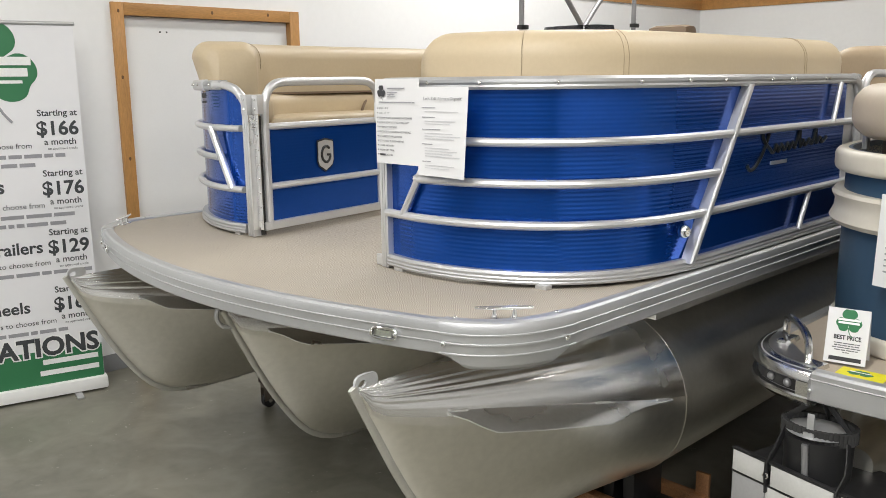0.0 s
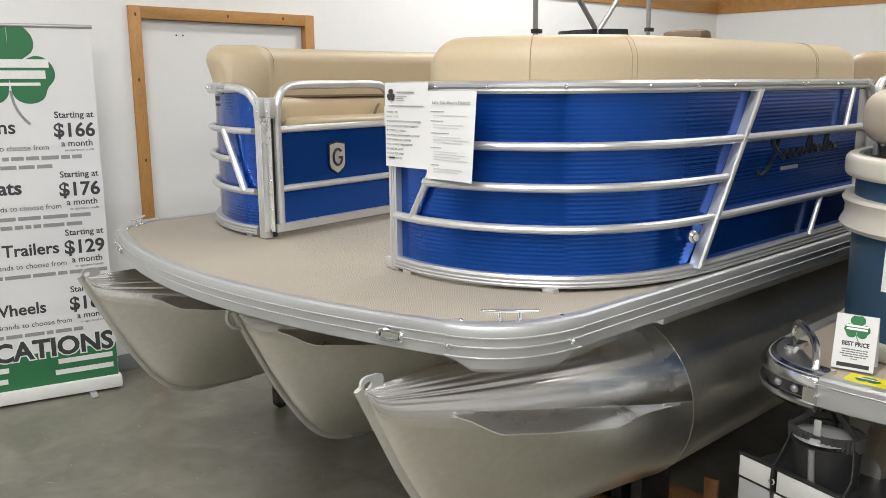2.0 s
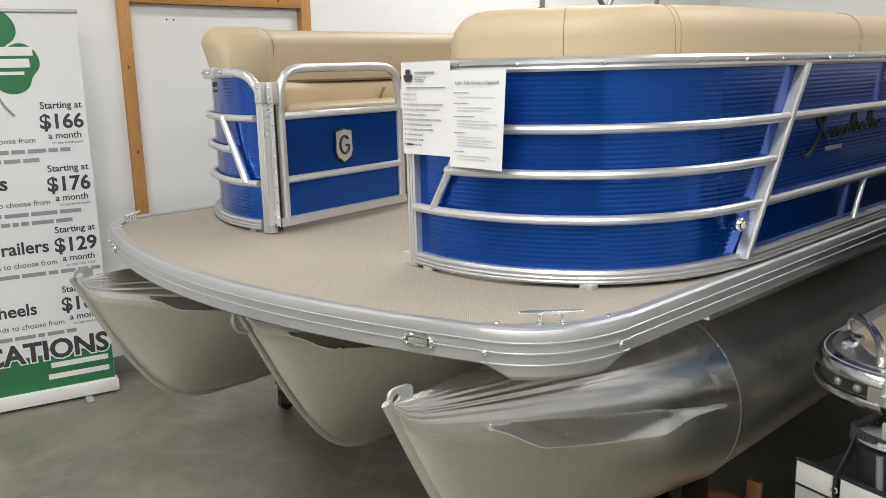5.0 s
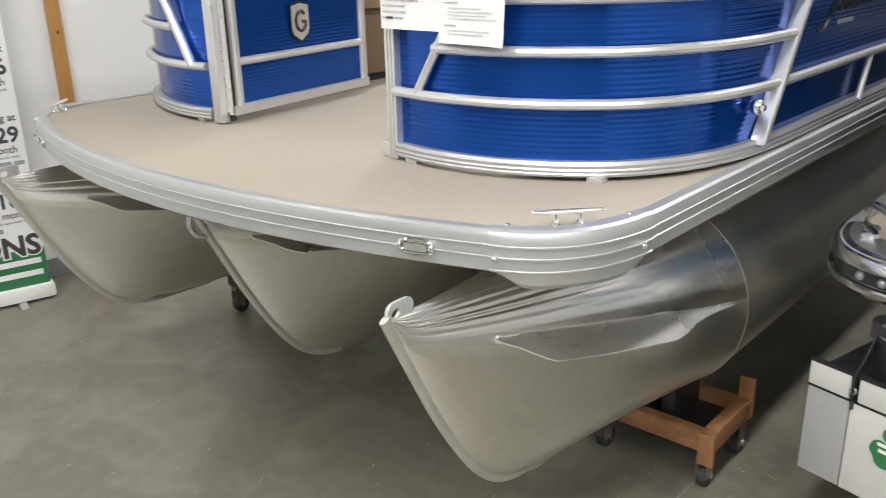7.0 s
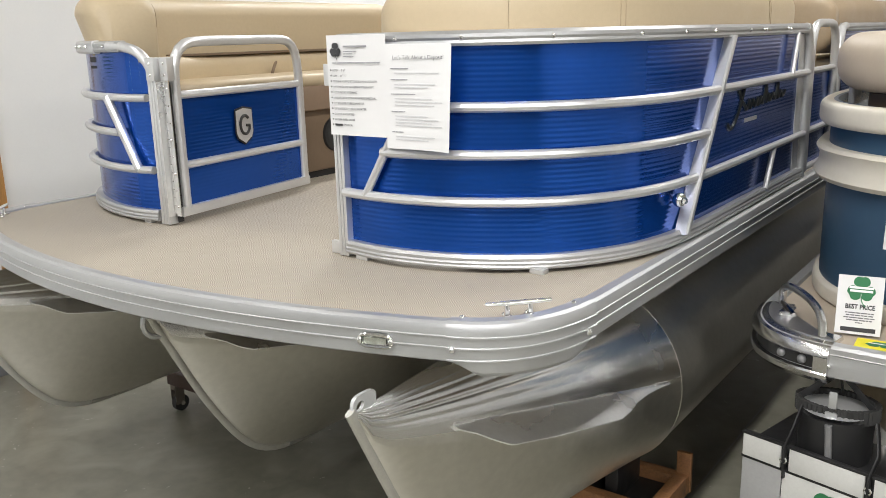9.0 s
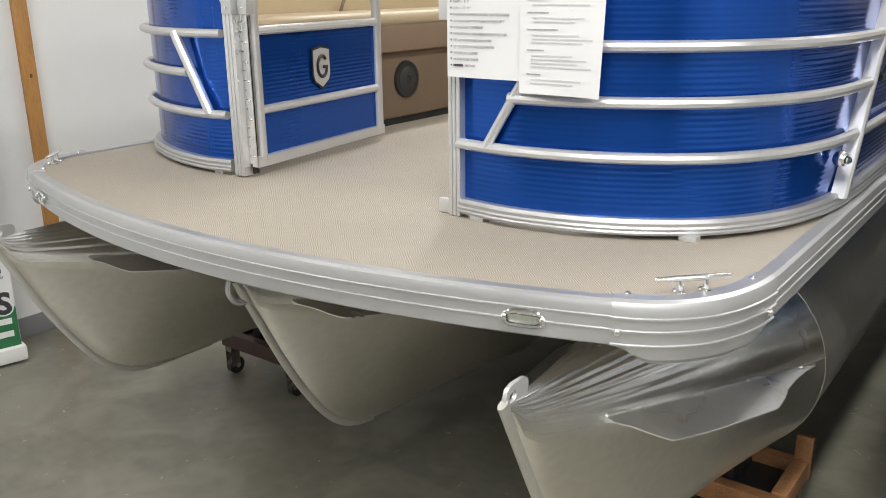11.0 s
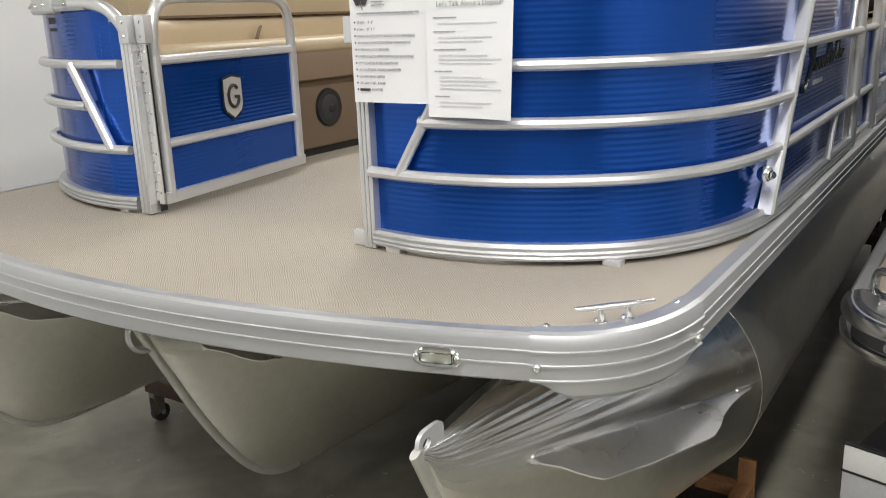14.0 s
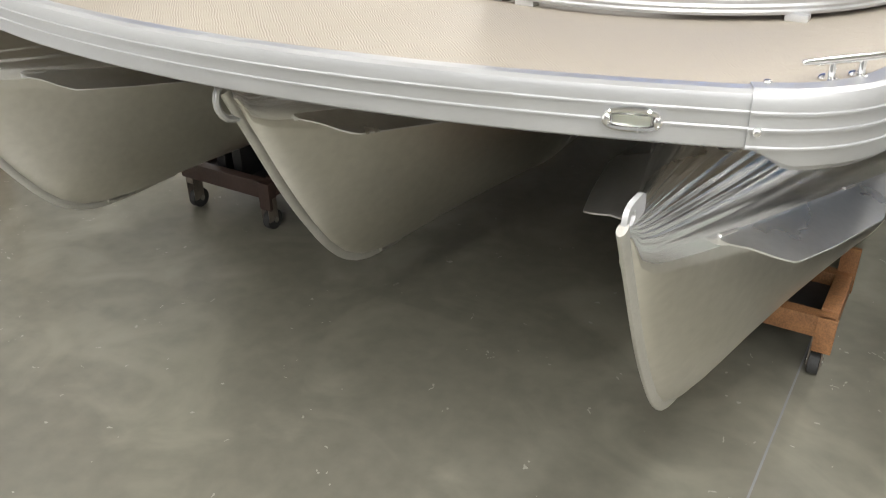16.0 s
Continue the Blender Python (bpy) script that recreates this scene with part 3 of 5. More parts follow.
def fence_right():
    sec = part("fence_section", tube(bmesh.new(), [(0.437, 0.562, 1.16), (0.437, 0.562, 1.80)], 0.0155, 12), RAIL, BOAT, "curved bow fence with blue panels and aluminium rails")
    box_post = grooved_post(0.421, 0.458, 0.543, 0.583, 1.158, 1.79)
    part("post", box_post, RAIL, sec, "square grooved aluminium post")
    way = cut(FENCE, 0.020, 99)
    s_strut4 = length_at(way, lambda p: p.y > 1.27)
    s_strut3 = length_at(way, lambda p: p.y > 1.345)
    fence_parts(sec, 1, way, rails=((R4, 0, 99), (R3, 0.165, s_strut3), (R2, 0, 99)))
    fence_screws(sec, 1, way, (0.10, 0.23, 0.42, 0.66, 0.93, 1.14, 1.35, 1.70, 1.86, 1.90, 2.18, 2.22))
    slanted(sec, 1, (0.545, 0.534, R4), (0.705, 0.534, R2), 0.0125)
    # wide leaning strut on the side
    bm = bmesh.new()
    for y0_, z0_, y1_, z1_ in ((1.168, 1.195, 1.530, 1.778),):
        lo_ = [bm.verts.new((x_, y0_ + w_, z0_)) for x_, w_ in ((1.243, -0.016), (1.278, -0.016), (1.284, -0.009), (1.284, 0.009), (1.278, 0.016), (1.243, 0.016))]
        hi_ = [bm.verts.new((x_, y1_ + w_, z1_)) for x_, w_ in ((1.243, -0.016), (1.278, -0.016), (1.284, -0.009), (1.284, 0.009), (1.278, 0.016), (1.243, 0.016))]
        bm.faces.new(lo_)
        bm.faces.new(hi_)
        for k in range(6):
            bm.faces.new((lo_[k], lo_[(k + 1) % 6], hi_[(k + 1) % 6], hi_[k]))
    part("strut", bm, RAIL, sec, "broad leaning aluminium strut")
    part("upright", tube(bmesh.new(), [(1.272, 2.015, 1.20), (1.272, 2.10, R4)], 0.011, 8), RAIL, sec)
    part("upright", tube(bmesh.new(), [(1.272, 2.288, R2), (1.272, 2.345, 1.775)], 0.011, 8), RAIL, sec)
    part("post", tube(bmesh.new(), curve([(1.262, 2.50, 1.797), (1.262, 2.55, 1.775), (1.262, 2.573, 1.72), (1.262, 2.576, 1.5), (1.262, 2.576, 1.165)], 0.04), 0.019, 12), RAIL, sec)
    # pale bar that stands in for a reflection in the blue panel
    part("reflection_strip", box(bmesh.new(), (1.238, 2.47, 1.2), (1.2515, 2.56, 1.77), 0.002), RAIL, sec)
    latch = boxes(((0.384, 0.555, 1.665), (0.426, 0.575, 1.728)), bevel=0.003)
    part("latch_plate", latch, RAIL, sec)
    part("gate_stop", boxes(((0.377, 0.556, 1.157), (0.425, 0.572, 1.196)), bevel=0.002), RAIL, sec, "small aluminium gate stop")
    for x, y in ((0.515, 0.538), (1.04, 0.665)):
        part("foot", boxes(((x - 0.022, y - 0.002, DECK), (x + 0.022, y + 0.03, 1.1685)), bevel=0.002), RAIL, sec)
    # round bow light
    lamp_ = part("bow_light", ball(bmesh.new(), (1.262, 1.135, 1.304), 0.022, (1, 1, 1), 16), CHROME, sec, "round chrome navigation light")
    part("lens", ball(bmesh.new(), (1.279, 1.127, 1.304), 0.012), LENS, lamp_)
    # script badge as a plain wavy stroke with a small bar below
    pts = [(1.50, 1.482), (1.515, 1.466), (1.55, 1.468), (1.60, 1.497), (1.645, 1.545), (1.665, 1.580), (1.64, 1.592), (1.612, 1.572), (1.635, 1.545), (1.675, 1.525), (1.705, 1.510), (1.73, 1.535), (1.75, 1.512), (1.775, 1.535), (1.80, 1.514), (1.83, 1.536), (1.845, 1.515),
           (1.875, 1.537), (1.895, 1.517), (1.935, 1.575), (1.945, 1.518), (1.975, 1.540), (1.995, 1.520), (2.03, 1.540), (2.06, 1.522), (2.09, 1.575), (2.10, 1.522), (2.135, 1.542), (2.16, 1.524), (2.20, 1.540)]
    part("script_badge", tube(bmesh.new(), curve([(1.2495, y + 0.085, 1.537 + 1.15 * (z - 1.525)) for y, z in pts], 0.01), 0.0072, 8), BADGE, sec, "dark raised wavy script badge")
    part("small_badge", boxes(((1.247, 1.775, 1.474), (1.2515, 1.915, 1.488))), RAIL, sec)


def fence_left():
    sec = part("fence_section", grooved_post(-0.458, -0.410, 0.548, 0.588, 1.160, 1.70), RAIL, BOAT, "curved bow fence with blue panels and aluminium rails")
    way = [p.to_2d() for p in curve([(0.475, 0.549, 0), (0.6, 0.536, 0), (0.76, 0.556, 0), (0.90, 0.600, 0), (1.02, 0.653, 0), (1.13, 0.722, 0), (1.215, 0.815, 0), (1.258, 0.95, 0), (1.272, 1.12, 0), (1.274, 1.5, 0), (1.274, 2.6, 0), (1.274, 6.2, 0)], 0.03)]
    body = cut(way, 0.0, 99)
    part("panel", sweep(bmesh.new(), cut(way, 0.14, 99), ribbed(1.19, 1.79), -1, False), BLUE, sec, "ribbed glossy blue aluminium panel", 60)
    for a_, b_, top_ in ((0.0, 0.045, 1.735), (0.045, 0.09, 1.768), (0.09, 0.14, 1.79)):
        part("panel", sweep(bmesh.new(), cut(way, a_, b_), ribbed(1.19, top_), -1, False), BLUE, sec, "", 60)
    prof = [(-0.034, 1.168), (0.004, 1.168), (0.006, 1.174), (0.003, 1.178), (0.005, 1.184), (0.002, 1.189), (0.003, 1.197), (-0.003, 1.206), (-0.034, 1.206)]
    part("bottom_rail", sweep(bmesh.new(), body, prof, -1), RAILFLAT, sec, "", 25)
    prof = [(-0.036, 1.772), (0.0, 1.772), (0.004, 1.780), (0.002, 1.787), (0.005, 1.794), (0.004, 1.803), (-0.004, 1.811), (-0.03, 1.812), (-0.036, 1.805)]
    part("top_rail", sweep(bmesh.new(), cut(way, 0.115, 99), prof, -1), RAILFLAT, sec, "", 25)
    part("rail_bend", tube(bmesh.new(), curve([(-0.66, 0.545, 1.792), (-0.58, 0.549, 1.790), (-0.50, 0.558, 1.765), (-0.450, 0.567, 1.70), (-0.440, 0.568, 1.60)], 0.02), 0.0185, 12), RAIL, sec)
    for z, a, b in ((R4, 0, 99), (R3, 0.17, 99), (R2, 0, 99)):
        pts = [Vector((-(p.x - n.x * 0.002), p.y - n.y * 0.002, z)) for p, n in outward(cut(way, a, b))]
        part("rail", tube(bmesh.new(), pts, 0.0145, 10), RAIL, sec)
    slanted(sec, -1, (-0.690, 0.534, R2), (-0.545, 0.538, R4), 0.0160)
    fence_screws(sec, -1, [p + Vector((0.005, -0.006)) for p in way], (0.20, 0.36, 0.46, 0.56, 0.66))
    part("foot", boxes(((-0.56, 0.545, DECK), (-0.52, 0.565, 1.169)), bevel=0.002), RAIL, sec)
    part("data_label", boxes(((-0.88, 0.606, 1.735), (-0.83, 0.6095, 1.755)), ((-0.88, 0.606, 1.712), (-0.84, 0.6095, 1.722))), BLACK, sec)
    # jointing sleeve on the top rail
    prof = [(-0.02, 1.766), (0.004, 1.768), (0.010, 1.776), (0.010, 1.806), (0.004, 1.814), (-0.02, 1.816)]
    part("rail_sleeve", sweep(bmesh.new(), cut(way, 0.30, 0.86), prof, -1), RAIL, sec, "", 25)


def gate():
    o, d = Vector((-0.404, 0.592, 0.006)), Vector((-0.11, 0.78, 0)).normalized()
    n = Vector((d.y, -d.x, 0))
    def at(u, z, out=0.0):
        return o + d * u + n * out + Vector((0, 0, z))
    frame_ = curve([at(0.035, 1.19), at(0.035, 1.45), at(0.035, 1.66), at(0.05, 1.745), at(0.10, 1.788), at(0.20, 1.797), at(0.40, 1.797), at(0.60, 1.797), at(0.69, 1.787), at(0.735, 1.745), at(0.75, 1.66), at(0.75, 1.45), at(0.75, 1.19)], 0.03)
    g = part("gate", tube(bmesh.new(), frame_, 0.0185, 12), RAIL, BOAT, "open aluminium bow gate with blue panel and shield badge")
    part("bottom_rail", box(bmesh.new(), (0, -0.016, 1.176), (0.770, 0.016, 1.212), 0.004, Matrix.Translation(o) @ d.to_track_quat("X", "Z").to_matrix().to_4x4()), RAIL, g)
    for z in (1.612, 1.36):
        part("rail", tube(bmesh.new(), [at(0.035, z), at(0.75, z)], 0.015, 10), RAIL, g)
    way = [(at(u, 0)).to_2d() for u in (0.05, 0.4, 0.74)]
    part("panel", sweep(bmesh.new(), way, [(o2 + 0.022, z) for o2, z in ribbed(1.20, 1.612, deep=0.00012)], 1, False), BLUE, g, "ribbed glossy blue aluminium panel", 60)
    # shield badge
    m = Matrix.Translation(at(0.376, 1.472, 0.004)) @ Matrix(((d.x, 0, n.x), (d.y, 0, n.y), (0, 1, 0))).to_4x4()
    def shield(s, t0, t1):
        s = s * 0.95
        bm = bmesh.new()
        out = [(-0.062, 0.068), (0, 0.078), (0.062, 0.068), (0.064, -0.03), (0.052, -0.055), (0.0, -0.082), (-0.052, -0.055), (-0.064, -0.03)]
        a = [bm.verts.new(m @ Vector((x * s * 0.86, y * s, t0))) for x, y in out]
        b = [bm.verts.new(m @ Vector((x * s * 0.86, y * s, t1))) for x, y in out]
        bm.faces.new(b)
        for i in range(8):
            bm.faces.new((a[i], a[(i + 1) % 8], b[(i + 1) % 8], b[i]))
        return bm
    badge = part("badge", shield(1.0, 0, 0.003), BLACK, g, "silver shield badge with a dark ring")
    part("face", shield(0.90, 0.003, 0.0055), RAIL, badge)
    ring = [m @ Vector((0.027 * math.cos(a), 0.002 + 0.036 * math.sin(a), 0.0065)) for a in steps(0.75, 2 * math.pi - 0.1, 24)]
    part("mark", tube(bmesh.new(), ring + [m @ Vector((0.006, 0.0, 0.0065))], 0.0062, 6), BLACK, badge)
    # piano hinge and hinge plates
    # this black strip draws the shaded gap between the hinge leaves
    h = boxes(((-0.4035, 0.578, 1.165), (-0.3975, 0.600, 1.665)))
    hinge = part("hinge", h, BLACK, g, "long piano hinge with screws")
    for i in range(16):
        z = 1.20 + i * 0.03
        part("knuckle", cyl(bmesh.new(), (-0.4005, 0.5725, z), (-0.4005, 0.5725, z + 0.0262), 0.0058, seg=8), PLATE, hinge)
    part("leaf", boxes(((-0.4088, 0.5455, 1.19), (-0.4062, 0.574, 1.67))), PLATE, hinge)
    part("leaf", boxes(((-0.3945, 0.5705, 1.19), (-0.372, 0.5735, 1.67))), PLATE, hinge)
    for i in range(8):
        part("screw", ball(bmesh.new(), (-0.383, 0.5700, 1.225 + 0.06 * i), 0.0045, (1, 0.6, 1), 8), CHROME, hinge)
    for x0, x1, y in ((-0.452, -0.406, 0.541), (-0.398, -0.356, 0.560)):
        p = part("hinge_plate", boxes(((x0, y, 1.672), (x1, y + 0.03, 1.752)), bevel=0.003), RAIL, g)
        for sz in (1.692, 1.732):
            part("screw", ball(bmesh.new(), ((x0 + x1) / 2, y - 0.001, sz), 0.0055, (1, 0.6, 1), 8), CHROME, p)


def side_gate():
    y0, y1, x = 2.635, 3.09, 1.258
    pts = curve([(x, y0, 1.18), (x, y0, 1.6), (x, y0 + 0.01, 1.74), (x, y0 + 0.07, 1.805), (x, (y0 + y1) / 2, 1.812), (x, y1 - 0.07, 1.805), (x, y1 - 0.01, 1.74), (x, y1, 1.6), (x, y1, 1.18)], 0.04)
    g = part("gate", tube(bmesh.new(), pts, 0.018, 12), RAIL, BOAT, "closed side gate with a low blue panel")
    for z in (R2, R4, 1.19):
        part("rail", tube(bmesh.new(), [(x, y0, z), (x, y1, z)], 0.0145, 10), RAIL, g)
    part("panel", sweep(bmesh.new(), [Vector((x + 0.01, y)) for y in (y0, (y0 + y1) / 2, y1)], ribbed(1.19, R2), 1, False), BLUE, g, "", 60)
    # fence aft of the gate
    way = [Vector((1.272, y)) for y in steps(3.15, 6.2, 12)]
    sec = part("fence_section", tube(bmesh.new(), curve([(1.262, 3.26, 1.797), (1.262, 3.19, 1.785), (1.262, 3.155, 1.72), (1.262, 3.15, 1.5), (1.262, 3.15, 1.165)], 0.04), 0.019, 12), RAIL, BOAT, "straight side fence with blue panels")
    fence_parts(sec, 1, cut(way, 0.10, 99), rails=((R4, 0, 99), (R2, 0, 99)))
    part("upright", tube(bmesh.new(), [(1.272, 4.2, 1.2), (1.272, 4.35, 1.775)], 0.012, 8), RAIL, sec)


boat_deck()
for side in (1, -1):
    docking_light(side)
    cleat(side)
fence_right()
fence_left()
gate()
side_gate()


# ---------- pontoons ----------
KEEL = [(0.0, 1.0), (0.05, 0.90), (0.15, 0.705), (0.23, 0.575), (0.30, 0.480), (0.37, 0.415), (0.45, 0.378), (0.55, 0.362), (0.65, 0.36)]
NOSE = 1.195


def pontoon(cx, y0, R, tip=1.0):
    crease = 0.0016 if tip == 1.0 else 0.0005
    cz = 0.36 + R
    kz = lambda q: float(np.interp(q, [k for k, _ in KEEL], [k for _, k in KEEL]))
    def section(q):
        s = min(1.0, q / NOSE)
        zb, zt = kz(q), 0.995 + (cz + R - 0.995) * s
        zc = min(zt - 0.012, max(zb + 0.012, 0.935 + (cz - 0.935) * s ** 0.62))
        return s, zb, zt, zc, R * min(1.0, 0.012 + s * (1.08 - 0.092 * s))
    def half_width(q, z):
        s, zb, zt, zc, w = section(q)
        u = (z - zc) / ((zt - zc) if z > zc else (zc - zb))
        f = math.sqrt(max(0, 1 - u * u))
        if z < zc:
            f = f * s ** 0.4 + (1 - abs(u)) * (1 - s ** 0.4)
        return w * f
    bm = bmesh.new()
    stations = [0.0, 0.02, 0.05, 0.09, 0.13, 0.18, 0.23, 0.29, 0.35, 0.42, 0.5, 0.58, 0.66, 0.75, 0.85, 0.95, 1.05, NOSE]
    rings = []
    N = 240
    for q in stations:
        s, zb, zt, zc, w = section(q)
        ring = []
        for j in range(N):
            a = 2 * math.pi * (j + 0.5) / N
            z = zc + math.sin(a) * ((zt - zc) if math.sin(a) > 0 else (zc - zb))
            x = math.copysign(half_width(q, z), math.cos(a))
            # shallow folds that fan out from the tip over the upper sheet
            if math.sin(a) > 0.3:
                mask = min(1.0, (math.sin(a) - 0.3) / 0.3)
                fold = crease * mask * (math.sin(a * 37 + 1.7 * math.sin(a * 7)) + 0.5 * math.sin(a * 71 + 2.0 * math.sin(a * 5))) * math.sin(math.pi * min(1, 0.14 + s * 1.0)) * (1 - 0.7 * s)
                x *= 1 + fold / max(0.05, w)
                z += fold
            ring.append(bm.verts.new((cx + x, y0 + q, z)))
        rings.append(ring)
    for a, b in zip(rings, rings[1:]):
        for j in range(N):
            bm.faces.new((a[j], a[(j + 1) % N], b[(j + 1) % N], b[j]))
    bm.faces.new(rings[0])
    tub = part("pontoon", bm, HULL, BOAT, "bare aluminium pontoon tube with a pointed nose", 50)
    tub.data.materials.append(SHEET)
    for f in tub.data.polygons:   # the upper sheet ends along one line from the tip
        if f.index < N * (len(stations) - 1) and math.sin(2 * math.pi * (f.index % N + 1) / N) > 0.16:
            f.material_index = 1
    long = cyl(bmesh.new(), (cx, y0 + NOSE - 0.004, cz), (cx, AFT + 0.25, cz), R - 0.0006, seg=64)
    part("barrel", long, HULL, tub, "", 50)
    seam = [(cx + (R + 0.0005) * math.cos(a), y0 + NOSE, cz + (R + 0.0005) * math.sin(a)) for a in (2 * math.pi * i / 48 for i in range(48))]
    part("seam", tube(bmesh.new(), seam, 0.0008, 6, 1, (0, 1, 0), True), HULL, tub, "weld seam ring")
    keel = curve([(cx, y0 + q - 0.004, z) for q, z in KEEL] + [(cx, y0 + 0.8, 0.358)], 0.03)
    part("keel_bar", tube(bmesh.new(), keel, 0.0155, 10, 0.55), KEELBAR, tub, "flat welded keel bar")
    part("weld", tube(bmesh.new(), [(cx + 0.016, y0 + 0.50, 0.372), (cx + 0.02, y0 + 0.54, 0.366), (cx + 0.016, y0 + 0.60, 0.362)], 0.006, 6), WELD, tub)
    part("keel_strip", tube(bmesh.new(), [(cx, y0 + 0.62, 0.357), (cx, AFT, 0.357)], 0.010, 6), HULL, tub)
    if tip < 1:   # the middle tube's eye stands out ahead of the keel bar
        eye = curve([(cx, y0 + 0.035, 0.925), (cx, y0 - 0.01, 0.938), (cx, y0 - 0.032, 0.972), (cx, y0 - 0.022, 1.008), (cx, y0 + 0.012, 1.018), (cx, y0 + 0.04, 1.0)], 0.012)
        part("bow_eye", tube(bmesh.new(), eye, 0.0085, 8, 0.9), RAIL, tub, "welded aluminium bow eye")
    else:
        # flat plate with an oval hole, standing on the nose
        bm = bmesh.new()
        rings_ = []
        for x_ in (-0.0045, 0.0045):
            outer_, inner_ = [], []
            for i in range(28):
                a = 2 * math.pi * i / 28
                u, v = math.copysign(abs(math.cos(a)) ** 0.55, math.cos(a)), math.copysign(abs(math.sin(a)) ** 0.55, math.sin(a))
                outer_.append(bm.verts.new((cx + x_, y0 + 0.040 + 0.040 * u + 0.004 * v, 0.999 + 0.032 * v)))
                inner_.append(bm.verts.new((cx + x_, y0 + 0.026 + 0.013 * math.cos(a) + 0.003 * math.sin(a), 1.005 + 0.011 * math.sin(a))))
            rings_.append((outer_, inner_))
        (o0, i0), (o1, i1) = rings_
        for k in range(28):
            j = (k + 1) % 28
            for p, q_ in ((o0, i0), (o1, i1), (o0, o1), (i0, i1)):
                bm.faces.new((p[k], p[j], q_[j], q_[k]))
        part("bow_eye", bm, RAIL, tub, "welded aluminium bow eye plate", 40)
    for side in (1, -1):
        spray(tub, cx, y0, side, half_width, 0.275 if tip == 1.0 else 0.15)
    return tub


def spray(tub, cx, y0, side, half_width, q0=0.275):
    bm = bmesh.new()
    rows = []
    for q in steps(q0, 1.13, 60):
        f = (q - q0) / (1.13 - q0)
        z = (0.868 if q0 > 0.2 else 0.895) - 0.145 * f
        inner = half_width(q, z) - 0.002
        w = float(np.interp(q, [q0, q0 + 0.012, q0 + 0.03, q0 + 0.05, q0 + 0.075, 0.5, 0.76, 0.82, 0.89, 0.97, 1.05, 1.13], [0.020, 0.030, 0.044, 0.080, 0.106, 0.109, 0.102, 0.084, 0.056, 0.034, 0.018, 0.006]))
        x0, x1 = cx + side * inner, cx + side * (inner + w)
        zo = z + 0.010 - 0.36 * w
        rows.append([bm.verts.new(v) for v in ((x0, y0 + q, z + 0.012), (x0 + side * 0.006, y0 + q, z + 0.006), (x1, y0 + q, zo), (x1, y0 + q, zo - 0.0035), (x0, y0 + q, z - 0.006))])
    for a, b in zip(rows, rows[1:]):
        for j in range(5):
            bm.faces.new((a[j], a[(j + 1) % 5], b[(j + 1) % 5], b[j]))
    bm.faces.new(rows[0])
    bm.faces.new(rows[-1])
    wing = part("spray_rail", bm, PLATE, tub, "bent aluminium spray rail", 30)
    for w0, w1 in ((0.28, 0.34), (0.80, 0.86), (1.06, 1.12)):
        if q0 < 0.2:
            continue
        pts = [(cx + side * (half_width(q, 0.868 - 0.145 * (q - 0.275) / 0.855 + 0.012) + 0.001), y0 + q, 0.880 - 0.145 * (q - 0.275) / 0.855) for q in steps(w0, w1, 8)]
        part("weld", tube(bmesh.new(), pts, 0.0035, 6), WELD, tub)


pontoon(0.97, -0.033, 0.3175)
pontoon(0.0, 0.150, 0.343, 0.955)
pontoon(-0.97, -0.033, 0.3175)
# brackets between tubes and deck
for cx in (-0.97, 0.0, 0.97):
    part("riser", boxes(((cx - 0.14, 0.62, 0.97), (cx + 0.14, AFT - 0.1, 1.03)), bevel=0.004), HULL, BOAT)


# ---------- seats ----------
def rounded(o0, o1, z0, z1, r, n=6):
    """A rounded rectangle as a sweep profile."""
    out = []
    for cx_, cz_, a0 in ((o1 - r, z1 - r, 0), (o0 + r, z1 - r, 90), (o0 + r, z0 + r, 180), (o1 - r, z0 + r, 270)):
        for i in range(n + 1):
            a = radians(a0 + 90 * i / n)
            out.append((cx_ + r * math.cos(a), cz_ + r * math.sin(a)))
    return out


def ends(n, k=7, low=0.30):
    s = [1.0] * n
    for i in range(k):
        f = math.sqrt(1 - (1 - (i + 0.35) / (k + 0.35)) ** 2)
        s[i] = s[n - 1 - i] = low + (1 - low) * f
    return s


def cushion(name, way, prof, mat, parent, side=1, label="", k=7, low=0.30):
    bm = sweep(bmesh.new(), way, prof, side, True, ends(len(way), k, low))
    return part(name, bm, mat, parent, label, 60)


